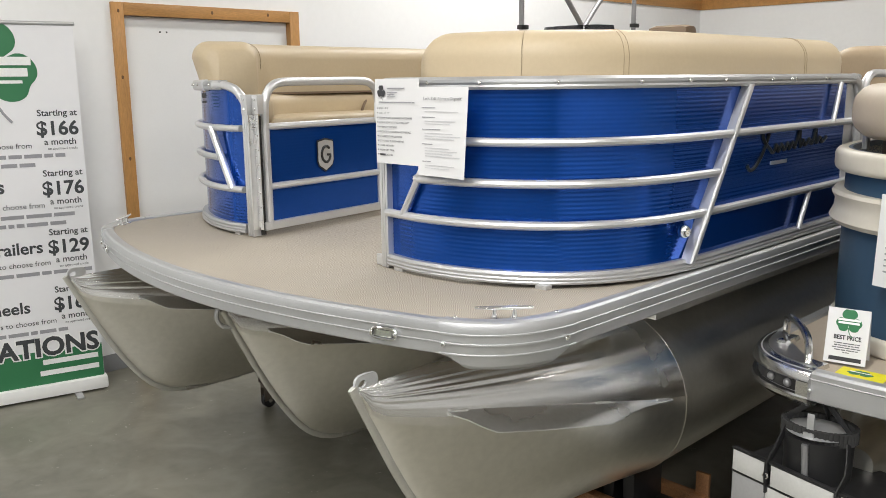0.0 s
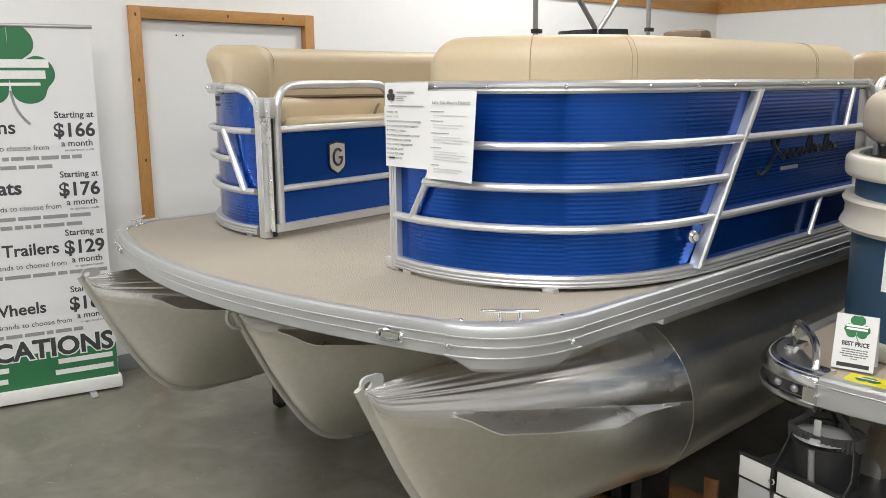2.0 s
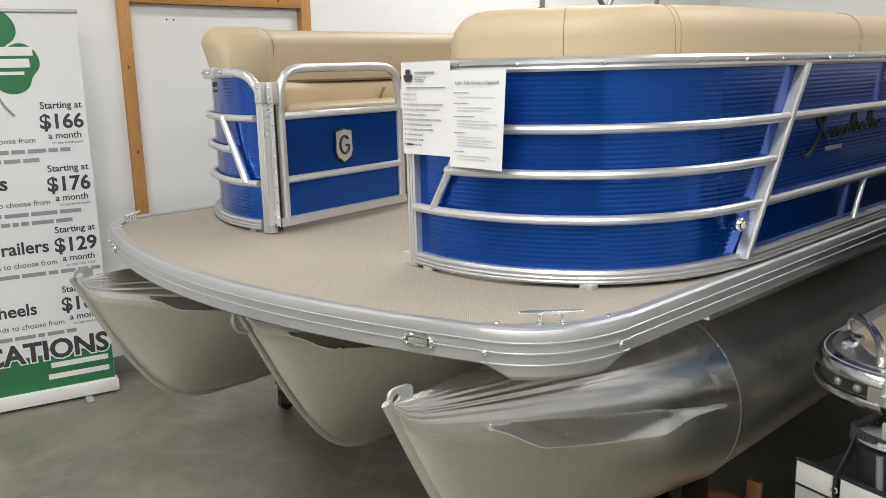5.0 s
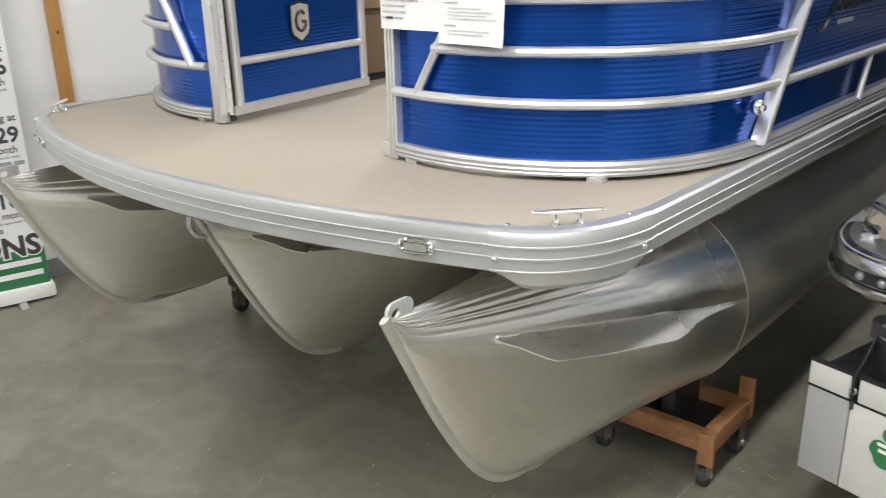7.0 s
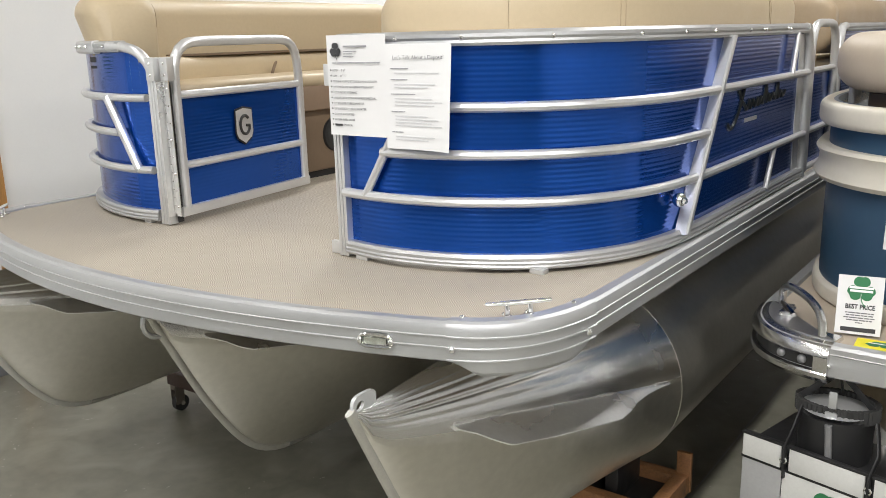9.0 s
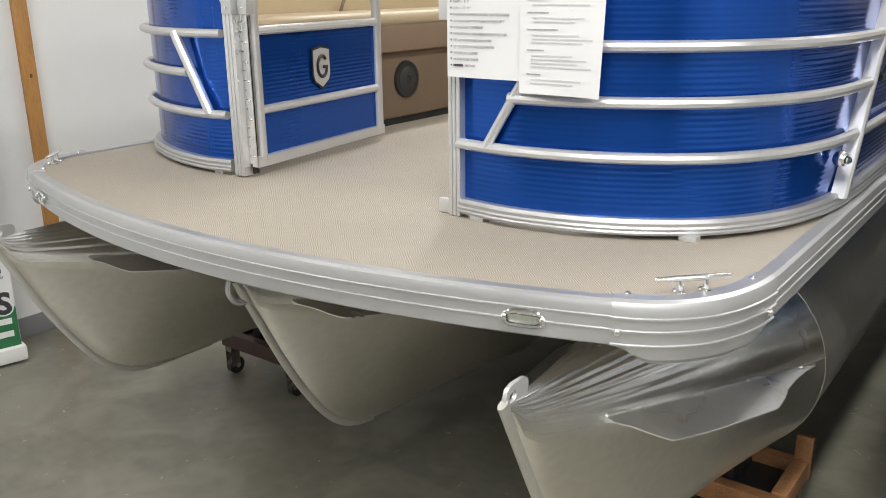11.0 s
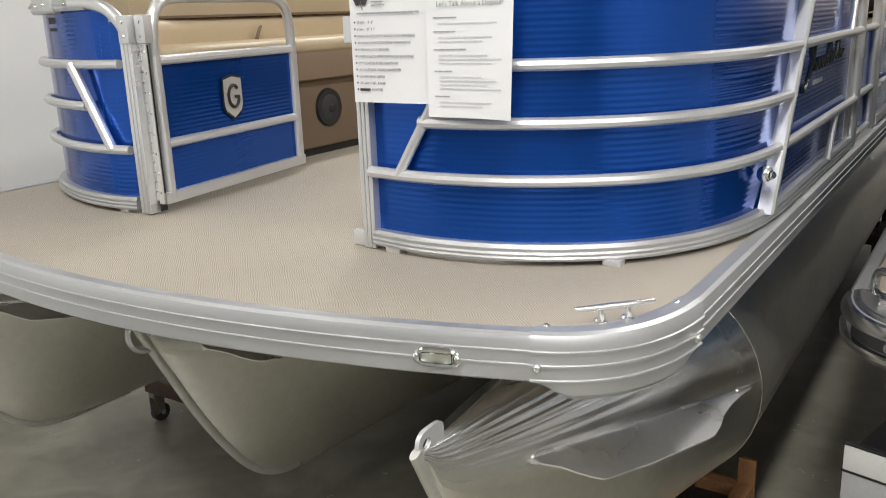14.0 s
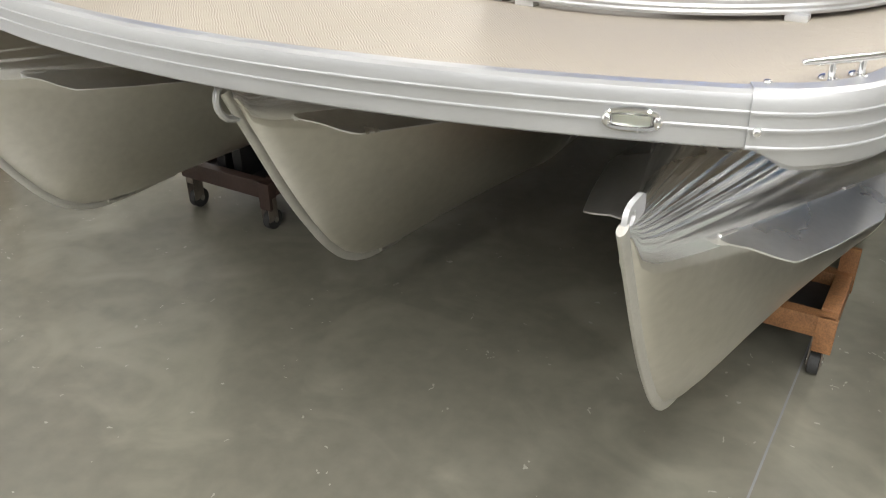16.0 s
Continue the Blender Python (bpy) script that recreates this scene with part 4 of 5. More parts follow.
def bow_lounge(side):
    way = [p - n * 0.04 for p, n in outward(FENCE)]
    way = [p for p in way if p.x > (0.545 if side > 0 else 0.74) and p.y < (2.552 if side > 0 else 2.48)]
    if side < 0:
        way = way + [Vector((1.232, y)) for y in steps(2.45, 2.80, 6)]
    dense = [p.to_2d() for p in curve([p.to_3d() for p in way[::3]], 0.018)]
    base_lo, base_hi = (0.70, 0.80, DECK + 0.03), (1.20, 2.40 if side > 0 else 2.73, 1.52)
    bx = sorted((side * base_lo[0], side * base_hi[0]))
    nx = sorted((side * base_lo[0], side * 0.98))
    lounge = part("bow_lounge", boxes(((bx[0], 1.18, base_lo[2]), (bx[1], base_hi[1], base_hi[2])), ((nx[0], base_lo[1], base_lo[2]), (nx[1], 1.179, base_hi[2])), bevel=0.02), BROWN, BOAT, "tan vinyl bow lounge on a brown base")
    part("kick_strip", boxes(((bx[0] + 0.02, 1.2, DECK), (bx[1] - 0.02, base_hi[1] - 0.04, DECK + 0.03))), BLACK, lounge)
    prof = rounded(-0.235, 0.0, 1.655, 1.970 if side < 0 else 1.952, 0.085)
    over = 0.050 if side < 0 else 0.0
    if side < 0:
        prof = [(o if z > 1.822 else min(o, 0.0), z) for o, z in rounded(-0.235, over, 1.655, 1.984, 0.072, 8)]
    cushion("backrest", dense, prof, TAN, lounge, side, "smooth tan vinyl bolster", 7, 0.3 if side > 0 else 0.62)
    cushion("lower_backrest", [p - n * 0.02 for p, n in outward(dense)], rounded(-0.28, -0.02, 1.60, 1.745, 0.05), TAN, lounge, side)
    seat_way = [Vector((0.94, y)) for y in steps(0.86, base_hi[1] + 0.02, 40)]
    cushion("seat_cushion", seat_way, rounded(-0.285, 0.20, 1.585, 1.648, 0.030), TAN, lounge, side, "", 4)
    part("seat_front", boxes((((-0.664 if side < 0 else 0.664), 0.86, 1.475), ((-0.76 if side < 0 else 0.76), base_hi[1], 1.598)), bevel=0.022), SEATBROWN, lounge, "brown padded seat front")
    # stitched seams across the bolster
    run = outward(dense)
    picks = (0.405, 0.745, 1.905) if side > 0 else (0.42,)
    total = 0.0
    marks = []
    for i in range(1, len(dense)):
        step = (dense[i] - dense[i - 1]).length
        for s in picks:
            for e in (0, 0.013):
                if total < s + e <= total + step:
                    marks.append(i)
        total += step
    for i in marks:
        p, n = run[i]
        pts = [(side * (p.x + n.x * o), p.y + n.y * o, z) for o, z in rounded(-0.2365, over + 0.0015, 1.6535 if side > 0 else 1.80, 1.9855 if side < 0 else 1.9535, 0.0865 if side > 0 else 0.0735)]
        part("seam", tube(bmesh.new(), pts, 0.0010, 5, 1, (0, 0, 1), True), STITCH, lounge)
    if side < 0:
        sp = part("speaker", cyl(bmesh.new(), (-0.702, 1.745, 1.352), (-0.688, 1.745, 1.352), 0.083, 0.078, 32), BLACK, lounge, "round black loudspeaker")
        part("cone", cyl(bmesh.new(), (-0.689, 1.745, 1.352), (-0.684, 1.745, 1.352), 0.058, 0.05, 24), RUBBER, sp)
        part("dust_cap", ball(bmesh.new(), (-0.684, 1.75, 1.352), 0.02, (0.4, 1, 1)), BLACK, sp)
        part("pull_strap", tube(bmesh.new(), curve([(-0.90, 1.550, 1.640), (-0.89, 1.556, 1.672), (-0.898, 1.580, 1.700), (-0.91, 1.572, 1.672), (-0.905, 1.56, 1.640)], 0.008), 0.008, 6, 0.5), BROWN, lounge, "brown fabric pull strap")
        part("armrest_gap", boxes(((-0.985, 1.0, 1.742), (-0.93, 2.3, 1.752))), BROWN, lounge)
    return lounge


bow_lounge(1)
bow_lounge(-1)


def aft_seat():
    lounge = part("companion_seat", boxes(((-1.2, 2.80, DECK + 0.02), (-0.42, 2.98, 1.62)), bevel=0.02), BROWN, BOAT, "tan vinyl seat back with a stitched shield")
    way = [Vector((x, 2.775)) for x in steps(-1.235, -0.36, 44)]
    cushion("backrest", way, rounded(-0.17, 0.03, 1.60, 1.985, 0.075), TAN, lounge)
    part("seat_cushion", boxes(((-0.66, 2.40, 1.535), (-0.40, 2.72, 1.645)), bevel=0.03), TAN, lounge)
    part("seat_box", boxes(((-0.66, 2.44, DECK + 0.02), (-0.42, 2.79, 1.535)), bevel=0.01), BROWN, lounge)
    out = [(-0.045, 0.032), (0, 0.038), (0.045, 0.032), (0.045, -0.015), (0, -0.042), (-0.045, -0.015), (-0.045, 0.032)]
    part("stitched_shield", tube(bmesh.new(), [(-0.818 + x, 2.742, 1.905 + z) for x, z in out], 0.0022, 5), STITCH, lounge)
    # the seats further aft
    rear = part("aft_lounge", boxes(((0.72, 3.35, DECK + 0.02), (1.2, 5.9, 1.52)), bevel=0.02), BROWN, BOAT, "tan and brown vinyl lounge behind the side gate")
    w = [Vector((1.21, y)) for y in steps(3.25, 5.9, 60)]
    cushion("backrest", w, rounded(-0.22, 0.0, 1.66, 1.945, 0.08), TAN_D, rear)
    cushion("arm_cushion", [Vector((x, 3.27)) for x in steps(0.86, 1.21, 20)], rounded(-0.12, 0.05, 1.66, 1.95, 0.06), TAN_D, rear)
    cushion("seat_cushion", [Vector((0.95, y)) for y in steps(3.35, 5.9, 50)], rounded(-0.27, 0.25, 1.53, 1.645, 0.045), TAN, rear, 1, "", 4)


aft_seat()


def helm():
    bm = boxes(((-1.20, 3.42, DECK), (-0.72, 3.95, 1.98)), bevel=0.05)
    h = part("helm_console", bm, BROWN, BOAT, "dark helm console with a smoked windscreen")
    bm = bmesh.new()
    pts = curve([(-1.26, 3.60, 0), (-1.22, 3.44, 0), (-1.08, 3.38, 0), (-0.88, 3.38, 0), (-0.74, 3.44, 0), (-0.69, 3.60, 0)], 0.03)
    sweep(bm, [p.to_2d() for p in pts], [(0.0, 1.95), (0.012, 1.95), (-0.03, 2.155), (-0.042, 2.155)], 1)
    part("windscreen", bm, SMOKE, h)
    part("dash_cover", boxes(((-1.21, 3.44, 1.98), (-0.73, 3.8, 2.10)), bevel=0.04), BLACK, h)
    part("helm_seat", boxes(((-1.10, 4.6, 1.6), (-0.74, 4.78, 2.20)), bevel=0.06), BROWN, BOAT, "brown helm seat back")
    part("seat_pedestal", cyl(bmesh.new(), (-0.92, 4.66, DECK), (-0.92, 4.66, 1.62), 0.05), TRIM, BOAT)
    bim = part("canopy_frame", tube(bmesh.new(), [(-1.245, 3.27, 1.80), (-1.245, 3.27, 2.95)], 0.019, 10), POLE, BOAT, "grey aluminium folding canopy frame")
    for a, b in (((-1.245, 4.65, 1.80), (-1.245, 4.65, 2.95)), ((-1.245, 3.98, 2.17), (-1.245, 3.52, 2.62)), ((-1.245, 3.98, 2.17), (-1.245, 4.42, 2.62)), ((-1.245, 3.98, 1.80), (-1.245, 3.98, 2.17))):
        part("strut", tube(bmesh.new(), [a, b], 0.019, 10), POLE, bim)
    for y, z in ((3.27, 2.14), (4.65, 2.20)):
        part("clamp", boxes(((-1.268, y - 0.022, z), (-1.222, y + 0.05, z + 0.03)), bevel=0.004), BLACK, bim)


helm()


# ---------- papers on the fence ----------
def paper_mesh(bm, m, w, h, n, rise, thick=0.0007):
    """A thin curved sheet with a front, a back and edges."""
    def layer(off):
        return [[bm.verts.new(m @ Vector((w * i / n, h * j / n, rise(w * i / n, h * j / n) - off))) for i in range(n + 1)] for j in range(n + 1)]
    f, k = layer(0), layer(thick)
    for j in range(n):
        for i in range(n):
            bm.faces.new((f[j][i], f[j][i + 1], f[j + 1][i + 1], f[j + 1][i]))
            bm.faces.new((k[j][i], k[j + 1][i], k[j + 1][i + 1], k[j][i + 1]))
    for i in range(n):
        bm.faces.new((f[0][i], k[0][i], k[0][i + 1], f[0][i + 1]))
        bm.faces.new((f[n][i], f[n][i + 1], k[n][i + 1], k[n][i]))
        bm.faces.new((f[i][0], f[i + 1][0], k[i + 1][0], k[i][0]))
        bm.faces.new((f[i][n], k[i][n], k[i + 1][n], f[i + 1][n]))


def papers():
    def ink_plane(x, y, z, turn=0, lean=0):
        return pose(x, y, z, 90 + lean, 0, turn)
    m = ink_plane(0.442, 0.5150, 1.5290, 0.0, 0)
    w, h = 0.2159, 0.2794
    p = thing("price_sheet", (0.548, 0.53, 1.5225), "white printed letter sheet with boat details taped to the fence", "paper sheet", "sheets on the fence")
    bm = bmesh.new()
    N = 10
    paper_mesh(bm, m, w, h, N, lambda x, y: 0.001 + 0.0025 * math.sin(3.1 * x / w) * (1 - y / h))
    part("sheet", bm, PAPER, p)
    q = m @ Matrix.Translation((0, 0, 0.0055))
    clover(q @ Matrix.Translation((0.036, 0.238, 0)), 0.022, INK, p)
    bars(((0.066, 0.2455, 0.152, 0.2505), ), GREYINK, q, p)
    bm = bmesh.new()
    for k, (y0_, x1_) in enumerate(((0.2335, 0.118), (0.2265, 0.10), (0.2195, 0.104))):
        print_line(bm, 0.066, y0_, x1_, y0_ + 0.0028, q, k)
    print_line(bm, 0.024, 0.2015, 0.198, 0.2052, q, 4)
    small_print(bm, GREYINK, p)
    lines = ("BEAM -  8' 6\"", "LOA -  21' 11\"", "MARINE AUDIO BT RADIO W/4 SPEAKERS", "10 YEAR BOW TO STERN WARRANTY", "HYDRAULIC STEERING", "UNDERDECK PERFORMANCE SHEETING", "27\" CENTER TUBE DIAMETER", "25\" OUTSIDE TUBES DIAMETER", "COVER INCLUDED", "30 GAL FUEL TANK")
    for i, t in enumerate(lines):
        letters(t, 0.0088, DIMINK, q @ Matrix.Translation((0.022, 0.180 - i * 0.0153, 0)), p, bold=0.0)
    bars([(0.0135, 0.1815 - i * 0.0153, 0.0175, 0.1855 - i * 0.0153) for i in range(11)], INK, q, p, "bullet")
    letters("MOTOR", 0.0088, DIMINK, q @ Matrix.Translation((0.056, 0.180 - 10 * 0.0153, 0)), p, bold=0.0)
    bars(((0.022, 0.180 - 10 * 0.0153, 0.052, 0.186 - 10 * 0.0153),), INK, q, p)

    m = ink_plane(0.661, 0.5080, 1.502, 2.5, 0)
    d = thing("deposit_sheet", (0.77, 0.525, 1.497), "white printed letter sheet curling off the fence", "paper sheet", "sheets on the fence")
    bend = lambda x: 0.0025 + 0.046 * max(0.0, x / w - 0.30) ** 2
    bm = bmesh.new()
    paper_mesh(bm, m, w, h, N, lambda x, y: bend(x) * (1 - 0.93 * y / h) + 0.003)
    part("sheet", bm, PAPER, d)
    q = m @ Matrix.Translation((0, 0, 0.0085))
    letters("Let's Talk About a Deposit!", 0.0150, DIMINK, q @ Matrix.Translation((0.112, 0.239, 0)), d, "CENTER", 0.0, squeeze=0.98)
    rows, heads = [], []
    y = 0.214
    for n_, full in ((1, 0.06), (2, 0.055), (3, 0.08), (4, 0.045), (2, 0.04)):
        heads.append((0.020, y, 0.020 + full, y + 0.0028))
        y -= 0.012
        for k in range(n_):
            rows.append((0.032, y, 0.19 - 0.012 * ((k * 7 + n_) % 5), y + 0.0026))
            y -= 0.0085
        y -= 0.009
    for items, mat in ((heads, GREYINK), (rows, PALEINK)):
        bm = bmesh.new()
        for k, (x0, y0_, x1, y1_) in enumerate(items):
            print_line(bm, x0, y0_, x1, y1_, q, k + 2, lambda x: bend(x) * (1 - 0.93 * y0_ / h) - 0.0085 + 0.0048)
        small_print(bm, mat, d)


papers()


# ---------- roll-up banner ----------
def banner():
    R = Vector((-2.235, 0.602, 0))
    d = Vector((-0.24, -0.97, 0)).normalized()
    n = Vector((-d.y, d.x, 0))
    W, H = 0.86, 2.13
    b = thing("roll_up_banner", R + d * W / 2, "white roll-up banner stand with green print", "banner stand")
    L = R + d * W
    m = Matrix.Translation(L) @ Matrix(((-d.x, 0, n.x), (-d.y, 0, n.y), (0, 1, 0))).to_4x4()   # x to the right, y up, z to the reader
    part("base_housing", box(bmesh.new(), (-0.01, 0.012, -0.055), (W + 0.012, 0.088, 0.03), 0.016, m), DOORW, b, "white rounded base housing")
    for x in (0.16, 0.70):
        part("foot", box(bmesh.new(), (x - 0.02, 0.0, -0.12), (x + 0.02, 0.012, 0.12), 0.004, m), TRIM, b)
    part("sheet", box(bmesh.new(), (0.005, 0.07, -0.004), (W - 0.005, H - 0.005, -0.0025), 0, m), VINYL, b)
    part("top_bar", cyl(bmesh.new(), m @ Vector((-0.005, H, -0.003)), m @ Vector((W + 0.004, H, -0.003)), 0.011, seg=12), TRIM, b)
    part("back_pole", cyl(bmesh.new(), m @ Vector((W / 2, 0.08, -0.03)), m @ Vector((W / 2, H, -0.012)), 0.012, seg=10), TRIM, b)
    part("green_field", box(bmesh.new(), (0.006, 0.085, -0.0025), (W - 0.006, 0.288, -0.0018), 0, m), GREEN, b)
    q = m @ Matrix.Translation((0, 0, -0.0012))
    X = lambda u: W - u
    clover(q @ Matrix.Translation((X(0.437), 1.905, 0)), 0.245, GREEN, b, "clover_mark", True, GREYINK)
    q2 = m @ Matrix.Translation((0, 0, 0.0008))
    bars(((X(0.66), 1.905, X(0.235), 1.95), (X(0.60), 1.845, X(0.255), 1.89), (X(0.62), 1.808, X(0.285), 1.825)), WHITEP, q2, b)
    T = lambda t, u, v, s, mat=GREYINK, al="RIGHT", bold=0.0: letters(t, s, mat, q @ Matrix.Translation((X(u), v, 0)), b, al, bold)
    dark = material("charcoal_print", (0.045, 0.05, 0.055), 0.5)
    for v, price in ((1.525, "$166"), (1.19, "$176"), (0.855, "$129"), (0.52, "$169")):
        T("Starting at", 0.025, v + 0.105, 0.050, dark, "RIGHT", 0.0008)
        T(price, 0.022, v, 0.108, dark, "RIGHT", 0.0028)
        T("a month", 0.040, v - 0.055, 0.050, dark, "RIGHT", 0.0006)
        T("on approved credit", 0.036, v - 0.083, 0.020, dark)
    T("Pontoons", 0.43, 1.55, 0.105, dark, "RIGHT", 0.002)
    T("Boats", 0.43, 1.215, 0.105, dark, "RIGHT", 0.003)
    T("Travel Trailers", 0.268, 0.865, 0.094, dark, "RIGHT", 0.002)
    T("5th Wheels", 0.365, 0.525, 0.094, dark, "RIGHT", 0.002)
    for v, e1, e2 in ((1.455, 0.105, 0.26), (1.12, 0.085, 0.125), (0.79, 0.02, 0), (0.448, 0.18, 0)):
        T("Brands to choose from", 0.27 if v > 1.3 else 0.235, v, 0.042, dark)
        words = bmesh.new()
        for k, (end, low) in enumerate(((e1, v - 0.055), (e2, v - 0.103))):
            if end:
                print_line(words, X(0.80), low, X(end), low + 0.021, q, k + int(v * 10))
        small_print(words, GREYINK, b)
    T("LOCATIONS", 0.02, 0.262, 0.150, WHITEP, "RIGHT", 0.013)
    letters("LOCATIONS", 0.150, dark, q2 @ Matrix.Translation((X(0.02), 0.262, 0)), b, "RIGHT", 0.005)
    bars(((X(0.33), 0.205, X(0.03), 0.235), (X(0.35), 0.140, X(0.03), 0.170), (X(0.80), 0.195, X(0.59), 0.225), (X(0.78), 0.130, X(0.60), 0.160)), WHITEP, q, b)


banner()


# ---------- dollies under the tubes ----------
def dolly(x0, x1, y0, y1, mat, label, steel=TRIM):
    d = thing("dolly", ((x0 + x1) / 2, (y0 + y1) / 2, 0), label, "dolly", "dollies under the boat")
    z0, z1 = 0.145, 0.215
    part("side_beam", boxes(((x0, y0, z0), (x1, y0 + 0.045, z1)), bevel=0.004), mat, d)
    part("side_beam", boxes(((x0, y1 - 0.045, z0), (x1, y1, z1)), bevel=0.004), mat, d)
    for x in (x0, x1 - 0.05):
        part("cross_beam", boxes(((x, y0 + 0.046, z0 + 0.004), (x + 0.05, y1 - 0.046, z1 + 0.006)), bevel=0.004), mat, d)
    for y in (y0, y1 - 0.012):
        part("corner_plate", boxes(((x1 - 0.050, y - 0.004, z0 - 0.045 if y == y0 else z0), (x1 + 0.004, y + 0.012, z1 if y == y0 else z1 + 0.085)), bevel=0.002), mat, d)
    part("tray", boxes(((x0 + 0.05, y0 + 0.05, z0 + 0.008), (x1 - 0.05, y1 - 0.05, z0 + 0.03))), BLACK, d)
    cx = (x0 + x1) / 2
    for x in (cx - 0.085, cx + 0.005):
        part("bunk", boxes(((x, y0 + 0.06, z1 - 0.05), (x + 0.05, y1 - 0.06, 0.376)), bevel=0.006), BLACK, d, "black padded support")
    for x in (x0 + 0.035, x1 - 0.035):
        for y in (y0 + 0.03, y1 - 0.03):
            fork = part("caster", boxes(((x - 0.02, y - 0.026, 0.040), (x - 0.0165, y + 0.026, 0.125)), ((x + 0.0165, y - 0.026, 0.040), (x + 0.02, y + 0.026, 0.125)), ((x - 0.02, y - 0.026, 0.118), (x + 0.02, y + 0.026, 0.146)), bevel=0.002), steel, d, "small swivel caster")
            part("wheel", cyl(bmesh.new(), (x - 0.0145, y + 0.012, 0.041), (x + 0.0145, y + 0.012, 0.041), 0.041, seg=20), RUBBER, fork)
            part("hub", cyl(bmesh.new(), (x - 0.0225, y + 0.012, 0.041), (x + 0.0225, y + 0.012, 0.041), 0.012, seg=10), CHROME, fork)
    return d


dolly(0.76, 1.215, 1.180, 1.50, RUST, "rusty orange steel dolly on swivel casters under a pontoon", GRIMY)
dolly(-1.31, -0.83, 1.08, 1.55, DARKST, "dark brown steel dolly on swivel casters under a pontoon", GRIMY)
for x0, x1, y0 in ((0.75, 1.19, 5.0), (-1.19, -0.75, 5.0)):
    dolly(x0, x1, y0, y0 + 0.45, DARKST, "dark brown steel dolly on swivel casters under a pontoon", GRIMY)


# ---------- the second boat ----------
SECOND = thing("second_pontoon_boat", (2.75, 3.5, 0.15), "slate-blue pontoon boat with cream bands and taupe seats", "boat")


def second_boat():
    xl, yf, z = 1.430, 1.10, 0.93
    xr, ya = 4.0, 6.0
    way = [Vector((xl, ya)), Vector((xl, 4.0)), Vector((xl, 2.0)), Vector((xl, 1.5))]
    A, B, C = Vector((xl, 1.42)), Vector((1.44, 1.13)), Vector((1.70, 1.105))
    arc = [(1 - t) ** 2 * A + 2 * t * (1 - t) * B + t * t * C for t in steps(0, 1, 14)]
    right = [Vector((x, yf)) for x in steps(1.8, xr - 0.3, 10)] + [Vector((xr, 1.45)), Vector((xr, ya))]
    way = way + arc + right
    bm = bmesh.new()
    ins = [p - n * 0.03 for p, n in outward(way)]
    top = [bm.verts.new((p.x, p.y, z - 0.006)) for p in ins]
    low = [bm.verts.new((p.x, p.y, z - 0.04)) for p in ins]
    bm.faces.new(top)
    bm.faces.new(low)
    for i in range(len(top)):
        j = (i + 1) % len(top)
        bm.faces.new((top[i], top[j], low[j], low[i]))
    part("deck", bm, GREIGE, SECOND, "light beige deck floor", 30)
    prof = [(-0.045, z - 0.004), (-0.04, z + 0.004), (-0.008, z + 0.004), (0.0, z - 0.004), (0.0, z - 0.018), (0.002, z - 0.02), (0.0, z - 0.024), (0.0, z - 0.085), (-0.006, z - 0.09), (-0.045, z - 0.09)]
    part("rub_rail", sweep(bmesh.new(), way, prof), TRIM, SECOND, "aluminium edge trim", 25)
    # chrome corner casting with a recessed pair of lights
    cast = [p for p in way if p in arc]
    prof = [(-0.10, z - 0.002), (-0.095, z + 0.008), (-0.03, z + 0.010), (0.004, z - 0.001), (0.016, z - 0.020), (0.018, z - 0.027), (0.015, z - 0.031), (-0.004, z - 0.033), (-0.004, z - 0.071), (0.015, z - 0.074), (0.018, z - 0.080), (0.016, z - 0.092), (-0.002, z - 0.108), (-0.05, z - 0.112), (-0.10, z - 0.05)]
    c = part("corner_casting", sweep(bmesh.new(), cast, prof), CAST, SECOND, "polished corner casting with two recessed lights", 25)
    part("light_recess", sweep(bmesh.new(), arc[4:13], [(-0.004, z - 0.0705), (0.001, z - 0.0705), (0.001, z - 0.0335), (-0.004, z - 0.0335)]), BLACK, c, "black lamp recess")
    part("end_cover", sweep(bmesh.new(), arc[12:], [(-0.006, z - 0.0735), (0.0165, z - 0.0735), (0.0165, z - 0.0305), (-0.006, z - 0.0305)]), CAST, c)
    run = outward(arc)
    for i in (9, 11):
        p, n = run[i]
        part("lamp", ball(bmesh.new(), (p.x + n.x * 0.002, p.y + n.y * 0.002, z - 0.052), 0.0135, (1, 1, 1), 12), POLE, c, "round lamp")
    bm = bmesh.new()
    rim = [p - n * 0.030 for p, n in run]
    up = [bm.verts.new((p.x, p.y, z + 0.0125)) for p in rim]
    dn = [bm.verts.new((p.x, p.y, z - 0.002)) for p in rim]
    bm.faces.new(up)
    bm.faces.new(dn)
    for k in range(len(up)):
        bm.faces.new((up[k], up[(k + 1) % len(up)], dn[(k + 1) % len(up)], dn[k]))
    part("corner_plate", bm, CASTTOP, c, "smooth grey top of the casting", 30)
    part("bolt", ball(bmesh.new(), (1.70, 1.1, z - 0.055), 0.008), CHROME, c)
    # grab hoop and cleat on the corner
    hoop = curve([(1.495, 1.399, z), (1.495, 1.395, z + 0.055), (1.515, 1.370, z + 0.082), (1.58, 1.295, z + 0.084), (1.635, 1.22, z + 0.070), (1.660, 1.175, z + 0.042), (1.668, 1.151, z)], 0.02)
    part("grab_hoop", tube(bmesh.new(), hoop, 0.0120, 10), CAST, SECOND, "bent chrome mooring hoop")
    part("cleat", tube(bmesh.new(), curve([(1.505, 1.36, z + 0.03), (1.53, 1.31, z + 0.034), (1.565, 1.25, z + 0.03)], 0.02), 0.008, 8), CHROME, SECOND)
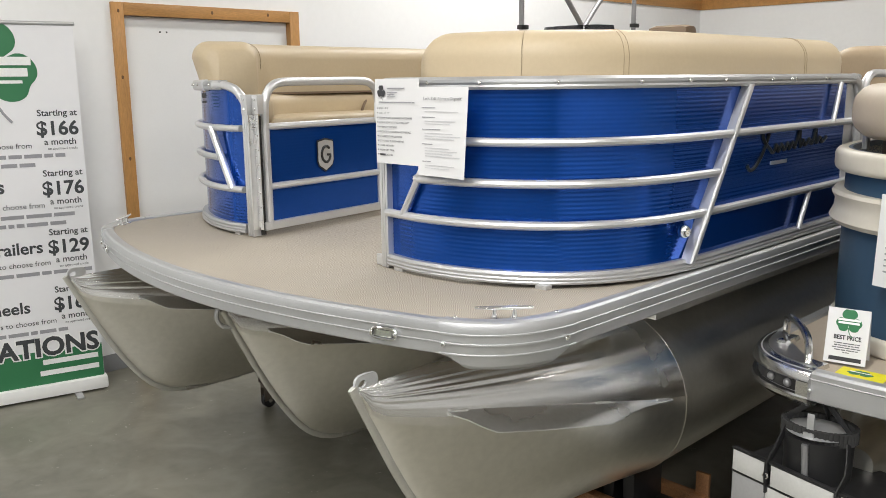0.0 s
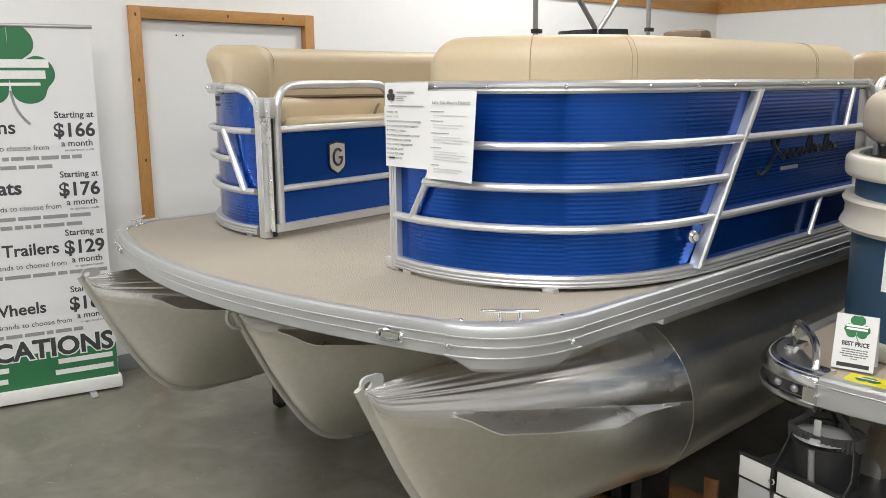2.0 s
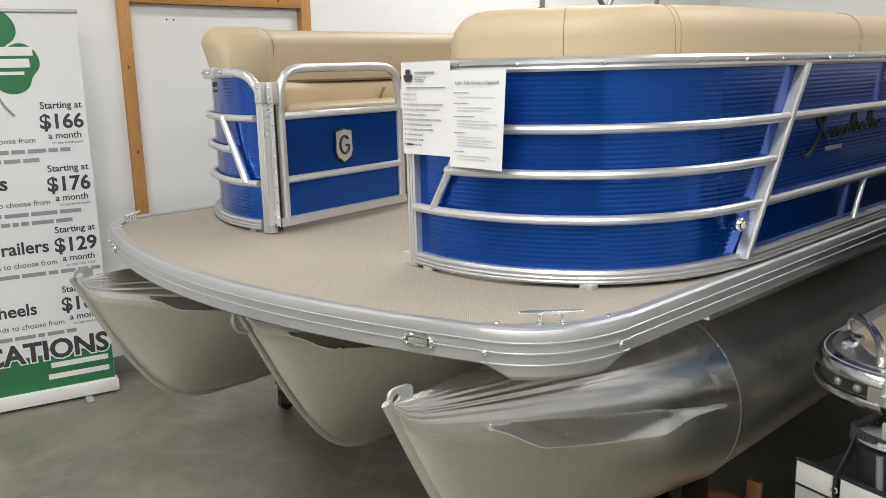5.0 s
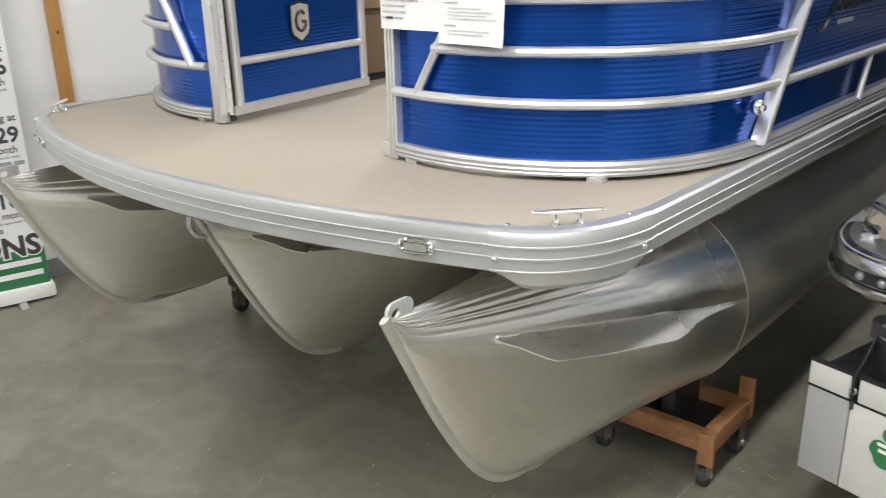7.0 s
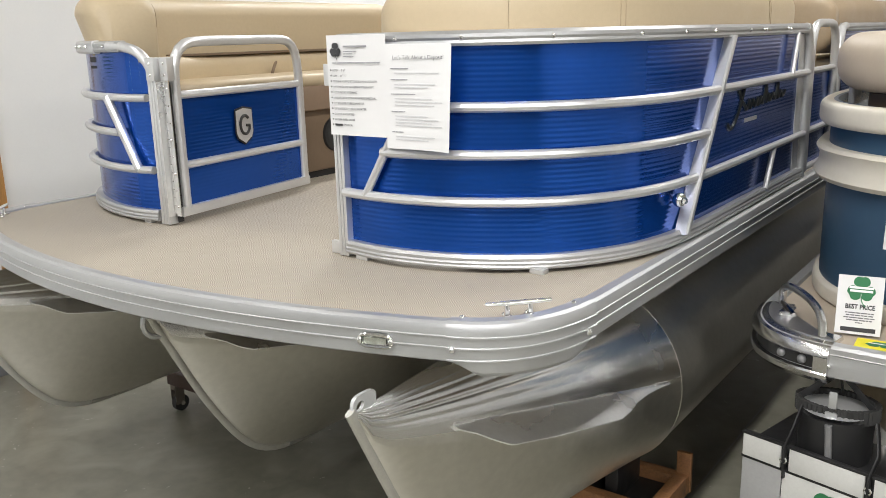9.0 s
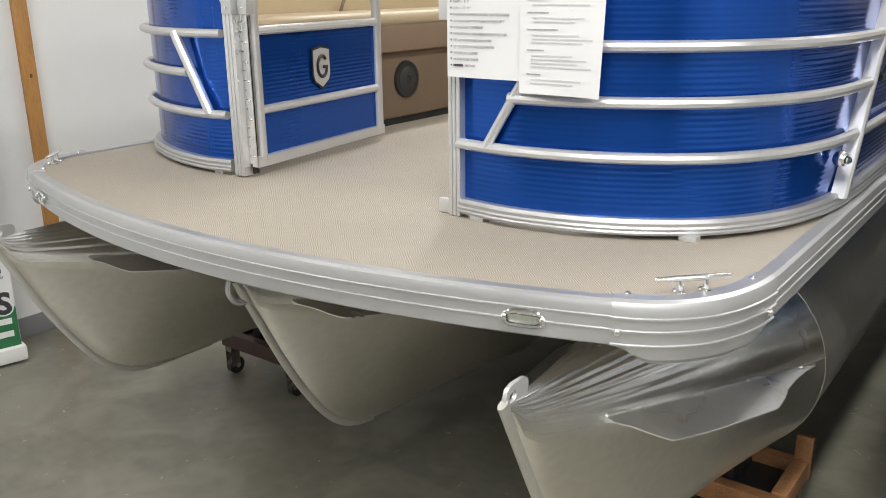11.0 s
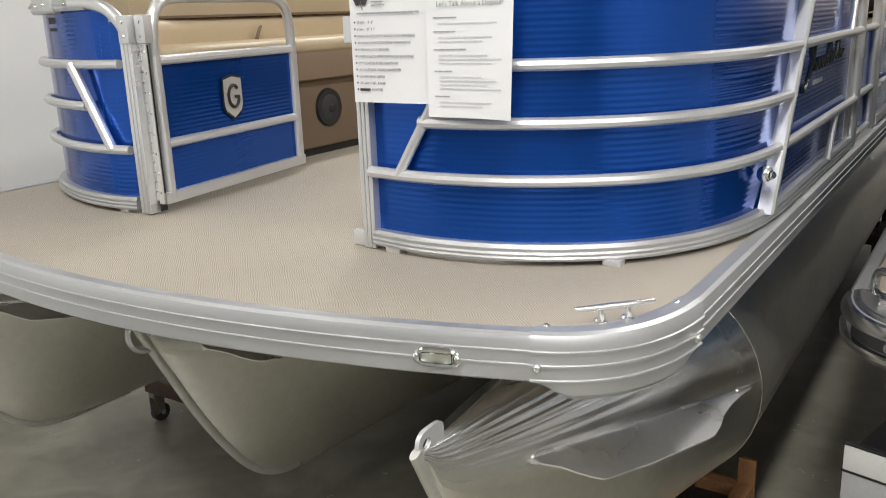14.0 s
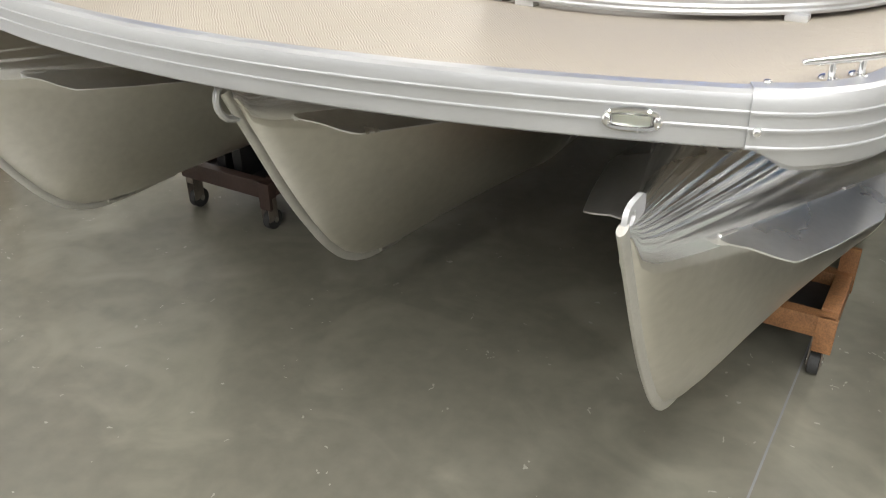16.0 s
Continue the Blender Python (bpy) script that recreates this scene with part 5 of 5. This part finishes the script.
    part("cleat_base", boxes(((1.515, 1.27, z), (1.555, 1.34, z + 0.03)), bevel=0.008), CHROME, SECOND)
    # curved fence
    f0 = [Vector((1.49, 5.8)), Vector((1.488, 3.5)), Vector((1.488, 2.3)), Vector((1.492, 1.95)), Vector((1.525, 1.72)), Vector((1.60, 1.555)), Vector((1.72, 1.435)), Vector((1.87, 1.375)), Vector((2.05, 1.36)), Vector((2.3, 1.36))]
    fw = [p.to_2d() for p in curve([p.to_3d() for p in f0], 0.04)]
    sec = part("fence_section", sweep(bmesh.new(), fw, [(-0.02, 0.93), (-0.003, 0.93), (-0.003, 1.56), (-0.02, 1.56)]), NAVY, SECOND, "rounded slate-blue bow panel with cream bands", 40)
    part("base_band", sweep(bmesh.new(), fw, rounded(-0.02, 0.016, 0.926, 0.985, 0.014, 4)), CREAM, sec, "", 50)
    part("lower_band", sweep(bmesh.new(), fw, [(-0.01, 1.312), (0.028, 1.315), (0.040, 1.33), (0.026, 1.36), (0.024, 1.39), (0.036, 1.412), (0.028, 1.424), (-0.01, 1.424)]), CREAM, sec, "", 40)
    part("upper_band", sweep(bmesh.new(), fw, rounded(-0.02, 0.034, 1.486, 1.562, 0.022, 5)), CREAM, sec, "", 50)
    back = [p - n * 0.02 for p, n in outward(fw)]
    cush = [p.to_2d() for p in curve([p.to_3d() for p in back[::2]], 0.03)]
    part("backrest", sweep(bmesh.new(), cush, rounded(-0.26, 0.012, 1.592, 1.772, 0.075)), GREIGE, sec, "taupe vinyl bolster", 60)
    for i in range(6, len(cush) - 4, 9):
        p = cush[i]
        part("cushion_post", cyl(bmesh.new(), (p.x + 0.03, p.y + 0.03, 1.55), (p.x + 0.03, p.y + 0.03, 1.61), 0.012, seg=10), TRIM, sec)
    part("seat_base", sweep(bmesh.new(), [p - n * 0.14 for p, n in outward(fw)], [(-0.2, 1.50), (0.03, 1.50), (0.03, 1.585), (-0.2, 1.585)]), BROWN, sec)
    # tubes and dollies below
    for cx in (1.80, 3.6):
        bm = cyl(bmesh.new(), (cx, 1.9, 0.50), (cx, 6.0, 0.50), 0.29, seg=40)
        cyl(bm, (cx, 1.9, 0.50), (cx, 1.25, 0.62), 0.29, 0.05, 40)
        tb = part("pontoon", bm, HULL, SECOND, "bare aluminium pontoon tube", 40)
        part("riser", boxes(((cx - 0.12, 1.7, 0.77), (cx + 0.12, 5.9, 0.845))), HULL, tb)
        part("stand", boxes(((cx - 0.2, 2.4, 0.0), (cx + 0.2, 2.6, 0.23)), ((cx - 0.2, 4.8, 0.0), (cx + 0.2, 5.0, 0.23)), bevel=0.01), DARKST, tb)


second_boat()


def second_boat_papers():
    # folded price card on the deck
    s = thing("price_card", (1.755, 1.24, 0.934), "small white folded price card standing on the deck", "price card")
    m = Matrix.Translation((1.682, 1.232, 0.934)) @ Matrix.Rotation(radians(10), 4, "Z") @ pose(0, 0, 0, 78) @ Matrix.Diagonal((0.93, 0.94, 1, 1))
    part("front", box(bmesh.new(), (0, 0, -0.0015), (0.128, 0.178, 0), 0, m), PAPER, s)
    m_b = Matrix.Translation((1.682, 1.232, 0.934)) @ Matrix.Rotation(radians(10), 4, "Z") @ Matrix.Translation((0, 0.072, 0)) @ pose(0, 0, 0, 102) @ Matrix.Diagonal((0.93, 0.94, 1, 1))
    part("back", box(bmesh.new(), (0, 0, -0.0015), (0.128, 0.178, 0), 0, m_b), PAPER, s)
    q = m @ Matrix.Translation((0, 0, 0.0006))
    clover(q @ Matrix.Translation((0.066, 0.138, 0)), 0.042, GREEN, s)
    q2 = q @ Matrix.Translation((0, 0, 0.0012))
    bars(((0.032, 0.1395, 0.100, 0.1465), (0.034, 0.1295, 0.098, 0.1365)), WHITEP, q2, s)
    letters("BEST PRICE", 0.0195, INK, q @ Matrix.Translation((0.066, 0.078, 0)), s, "CENTER", 0.0007, squeeze=0.86)
    bm = bmesh.new()
    for i, e in enumerate((0.0, 0.002, -0.004, 0.004, 0.03)):
        print_line(bm, 0.026 + e, 0.064 - 0.0075 * i, 0.106 - e, 0.0675 - 0.0075 * i, q, i)
    small_print(bm, DIMINK, s)
    bars(((0.016, 0.008, 0.114, 0.021),), INK, q, s)
    # yellow card lying flat
    y = thing("yellow_card", (1.82, 1.18, 0.934), "yellow printed card lying on the deck", "card")
    m = Matrix.Translation((1.750, 1.140, 0.9305)) @ Matrix.Rotation(radians(2), 4, "Z")
    part("card", box(bmesh.new(), (0, 0, 0), (0.135, 0.085, 0.0015), 0, m), YELLOW, y)
    clover(m @ Matrix.Translation((0.062, 0.045, 0.0022)) @ Matrix.Diagonal((1.5, 1, 1, 1)), 0.026, GREEN, y, stem=False)
    bars(((0.032, 0.044, 0.092, 0.050),), WHITEP, m @ Matrix.Translation((0, 0, 0.004)), y)
    # letter sheet hanging on the panel
    h = thing("hanging_sheet", (1.86, 1.35, 1.15), "white printed letter sheet hanging on the slate-blue panel", "paper sheet")
    m = pose(1.772, 1.335, 1.17, 88, 0, -18)
    bm = box(bmesh.new(), (0, 0, 0), (0.2159, 0.2794, 0.001), 0, m)
    part("sheet", bm, PAPER, h)
    q = m @ Matrix.Translation((0, 0, 0.0016))
    clover(q @ Matrix.Translation((0.040, 0.235, 0)), 0.022, INK, h)
    bm = bmesh.new()
    for i in range(9):
        print_line(bm, 0.03, 0.19 - 0.018 * i, 0.10 + 0.013 * ((i * 5) % 6), 0.195 - 0.018 * i, q, i)
    small_print(bm, GREYINK, h)


second_boat_papers()


def bag():
    """Open white canvas tote with straps, hanging from the bow eye of the second boat."""
    b = thing("canvas_tote", (1.75, 1.1, 0.34), "white and grey canvas tote with black straps hanging from the bow", "tote bag")
    o = Vector((1.497, 1.062, 0))
    d = Vector((0.35, -0.085, 0)).normalized()
    n = Vector((d.y, -d.x, 0))
    W, D, zt, zb = 0.54, 0.30, 0.64, 0.30
    M = Matrix.Translation(o) @ Matrix(((d.x, n.x, 0), (d.y, n.y, 0), (0, 0, 1))).to_4x4()   # x along the face, y to the reader
    def flap(x0, x1, z0, z1, y=0.0, t=0.006):
        return box(bmesh.new(), (x0, y - t, z0), (x1, y, z1), 0.002, M)
    part("liner", box(bmesh.new(), (0.004, -D, zb), (W, -0.012, zt - 0.03), 0.004, M), BLACK, b, "black inner lining")
    band = zt - 0.072
    for x0, x1 in ((0.0, 0.118), (0.142, 0.352), (0.376, W)):
        part("top_panel", flap(x0, x1, band + 0.004, zt, 0.008), BAGW, b)
    part("front_panel", flap(0.125, 0.425, zb, band - 0.004, 0.006), BAGW, b, "white canvas panel with a green leaf mark")
    part("grey_panel", flap(0.0, 0.122, zb, band - 0.004, 0.006), BAGG, b)
    part("grey_panel", flap(0.428, W, zb, band - 0.004, 0.006), BAGG, b)
    part("binding", box(bmesh.new(), (-0.004, -0.01, band - 0.004), (W, 0.0065, band + 0.004), 0.001, M), BLACK, b)
    part("top_binding", box(bmesh.new(), (-0.004, -0.008, zt), (W, 0.009, zt + 0.008), 0.002, M), BLACK, b)
    for x in (0.130, 0.364):
        st = curve([M @ Vector((x, 0.006, band - 0.02)), M @ Vector((x, 0.010, zt)), M @ Vector((x + 0.006, -0.02, zt + 0.05)), M @ Vector((x * 0.86 + 0.03, -0.06, zt + 0.125))], 0.03)
        s = part("strap", tube(bmesh.new(), st, 0.012, 6, 0.35, tuple(n)), BLACK, b)
        part("grommet", tube(bmesh.new(), [M @ Vector((x + 0.008 * math.cos(a), 0.016, band + 0.036 + 0.008 * math.sin(a))) for a in (2 * math.pi * i / 16 for i in range(16))], 0.003, 6, 1, (0, 1, 0), True), CHROME, s)
    clover(M @ Matrix(((1, 0, 0, 0.262), (0, 0, 1, 0.0075), (0, 1, 0, 0.475), (0, 0, 0, 1))), 0.075, GREEN, b)
    bars(((-0.05, 0.0, 0.05, 0.010), (-0.045, -0.018, 0.045, -0.008)), WHITEP, M @ Matrix(((1, 0, 0, 0.262), (0, 0, 1, 0.0095), (0, 1, 0, 0.478), (0, 0, 0, 1))), b)
    # ribbed hanging ring with its hook and the clear inner post
    r = thing("hanging_basket", (1.727, 1.13, 0.56), "black ribbed hanging basket rim with a metal hook", "basket")
    c = Vector((1.727, 1.13, 0.755))
    ring = bmesh.new()
    N = 44
    for i in range(N):
        a0, a1 = 2 * math.pi * i / N, 2 * math.pi * (i + 0.62) / N
        p = [c + Vector((0.105 * math.cos(a), 0.075 * math.sin(a), 0)) for a in (a0, a1)]
        tube(ring, [p[0] + Vector((0, 0, -0.022)), p[0] + Vector((0, 0, 0.018))], 0.0085, 6)
    part("ribbed_rim", ring, RUBBER, r)
    part("rim_plate", cyl(bmesh.new(), c + Vector((0, 0, -0.004)), c + Vector((0, 0, 0.012)), 0.098, 0.03, 28), TRIM, r)
    part("hook", boxes(((c.x - 0.011, c.y - 0.075, c.z - 0.004), (c.x + 0.011, c.y - 0.069, c.z + 0.066)), ((c.x - 0.016, c.y - 0.088, c.z - 0.006), (c.x + 0.016, c.y - 0.0755, c.z + 0.010)), bevel=0.004), TRIM, r)
    for x, y in ((-0.10, -0.02), (0.10, -0.02), (0, 0.07)):
        part("web", tube(bmesh.new(), [c + Vector((x, y, 0.01)), c + Vector((x * 0.2, y * 0.2, 0.085))], 0.010, 6, 0.3), BLACK, r)
    part("inner_post", cyl(bmesh.new(), c + Vector((0.0, -0.104, -0.02)), c + Vector((0.01, -0.104, -0.18)), 0.010, seg=12), POLE, r)
    part("net", cyl(bmesh.new(), c + Vector((0, 0, -0.25)), c + Vector((0, 0, -0.015)), 0.095, 0.100, 28), BLACK, r)


bag()

# the second boat and what rests on or hangs from it stand a little further over
for ob in list(bpy.data.objects):
    if ob.parent is None and ob.name.split(".")[0] in ("second_pontoon_boat", "price_card", "yellow_card", "hanging_sheet", "canvas_tote", "hanging_basket"):
        ob.location += Vector((0.02, 0.0, 0.005))
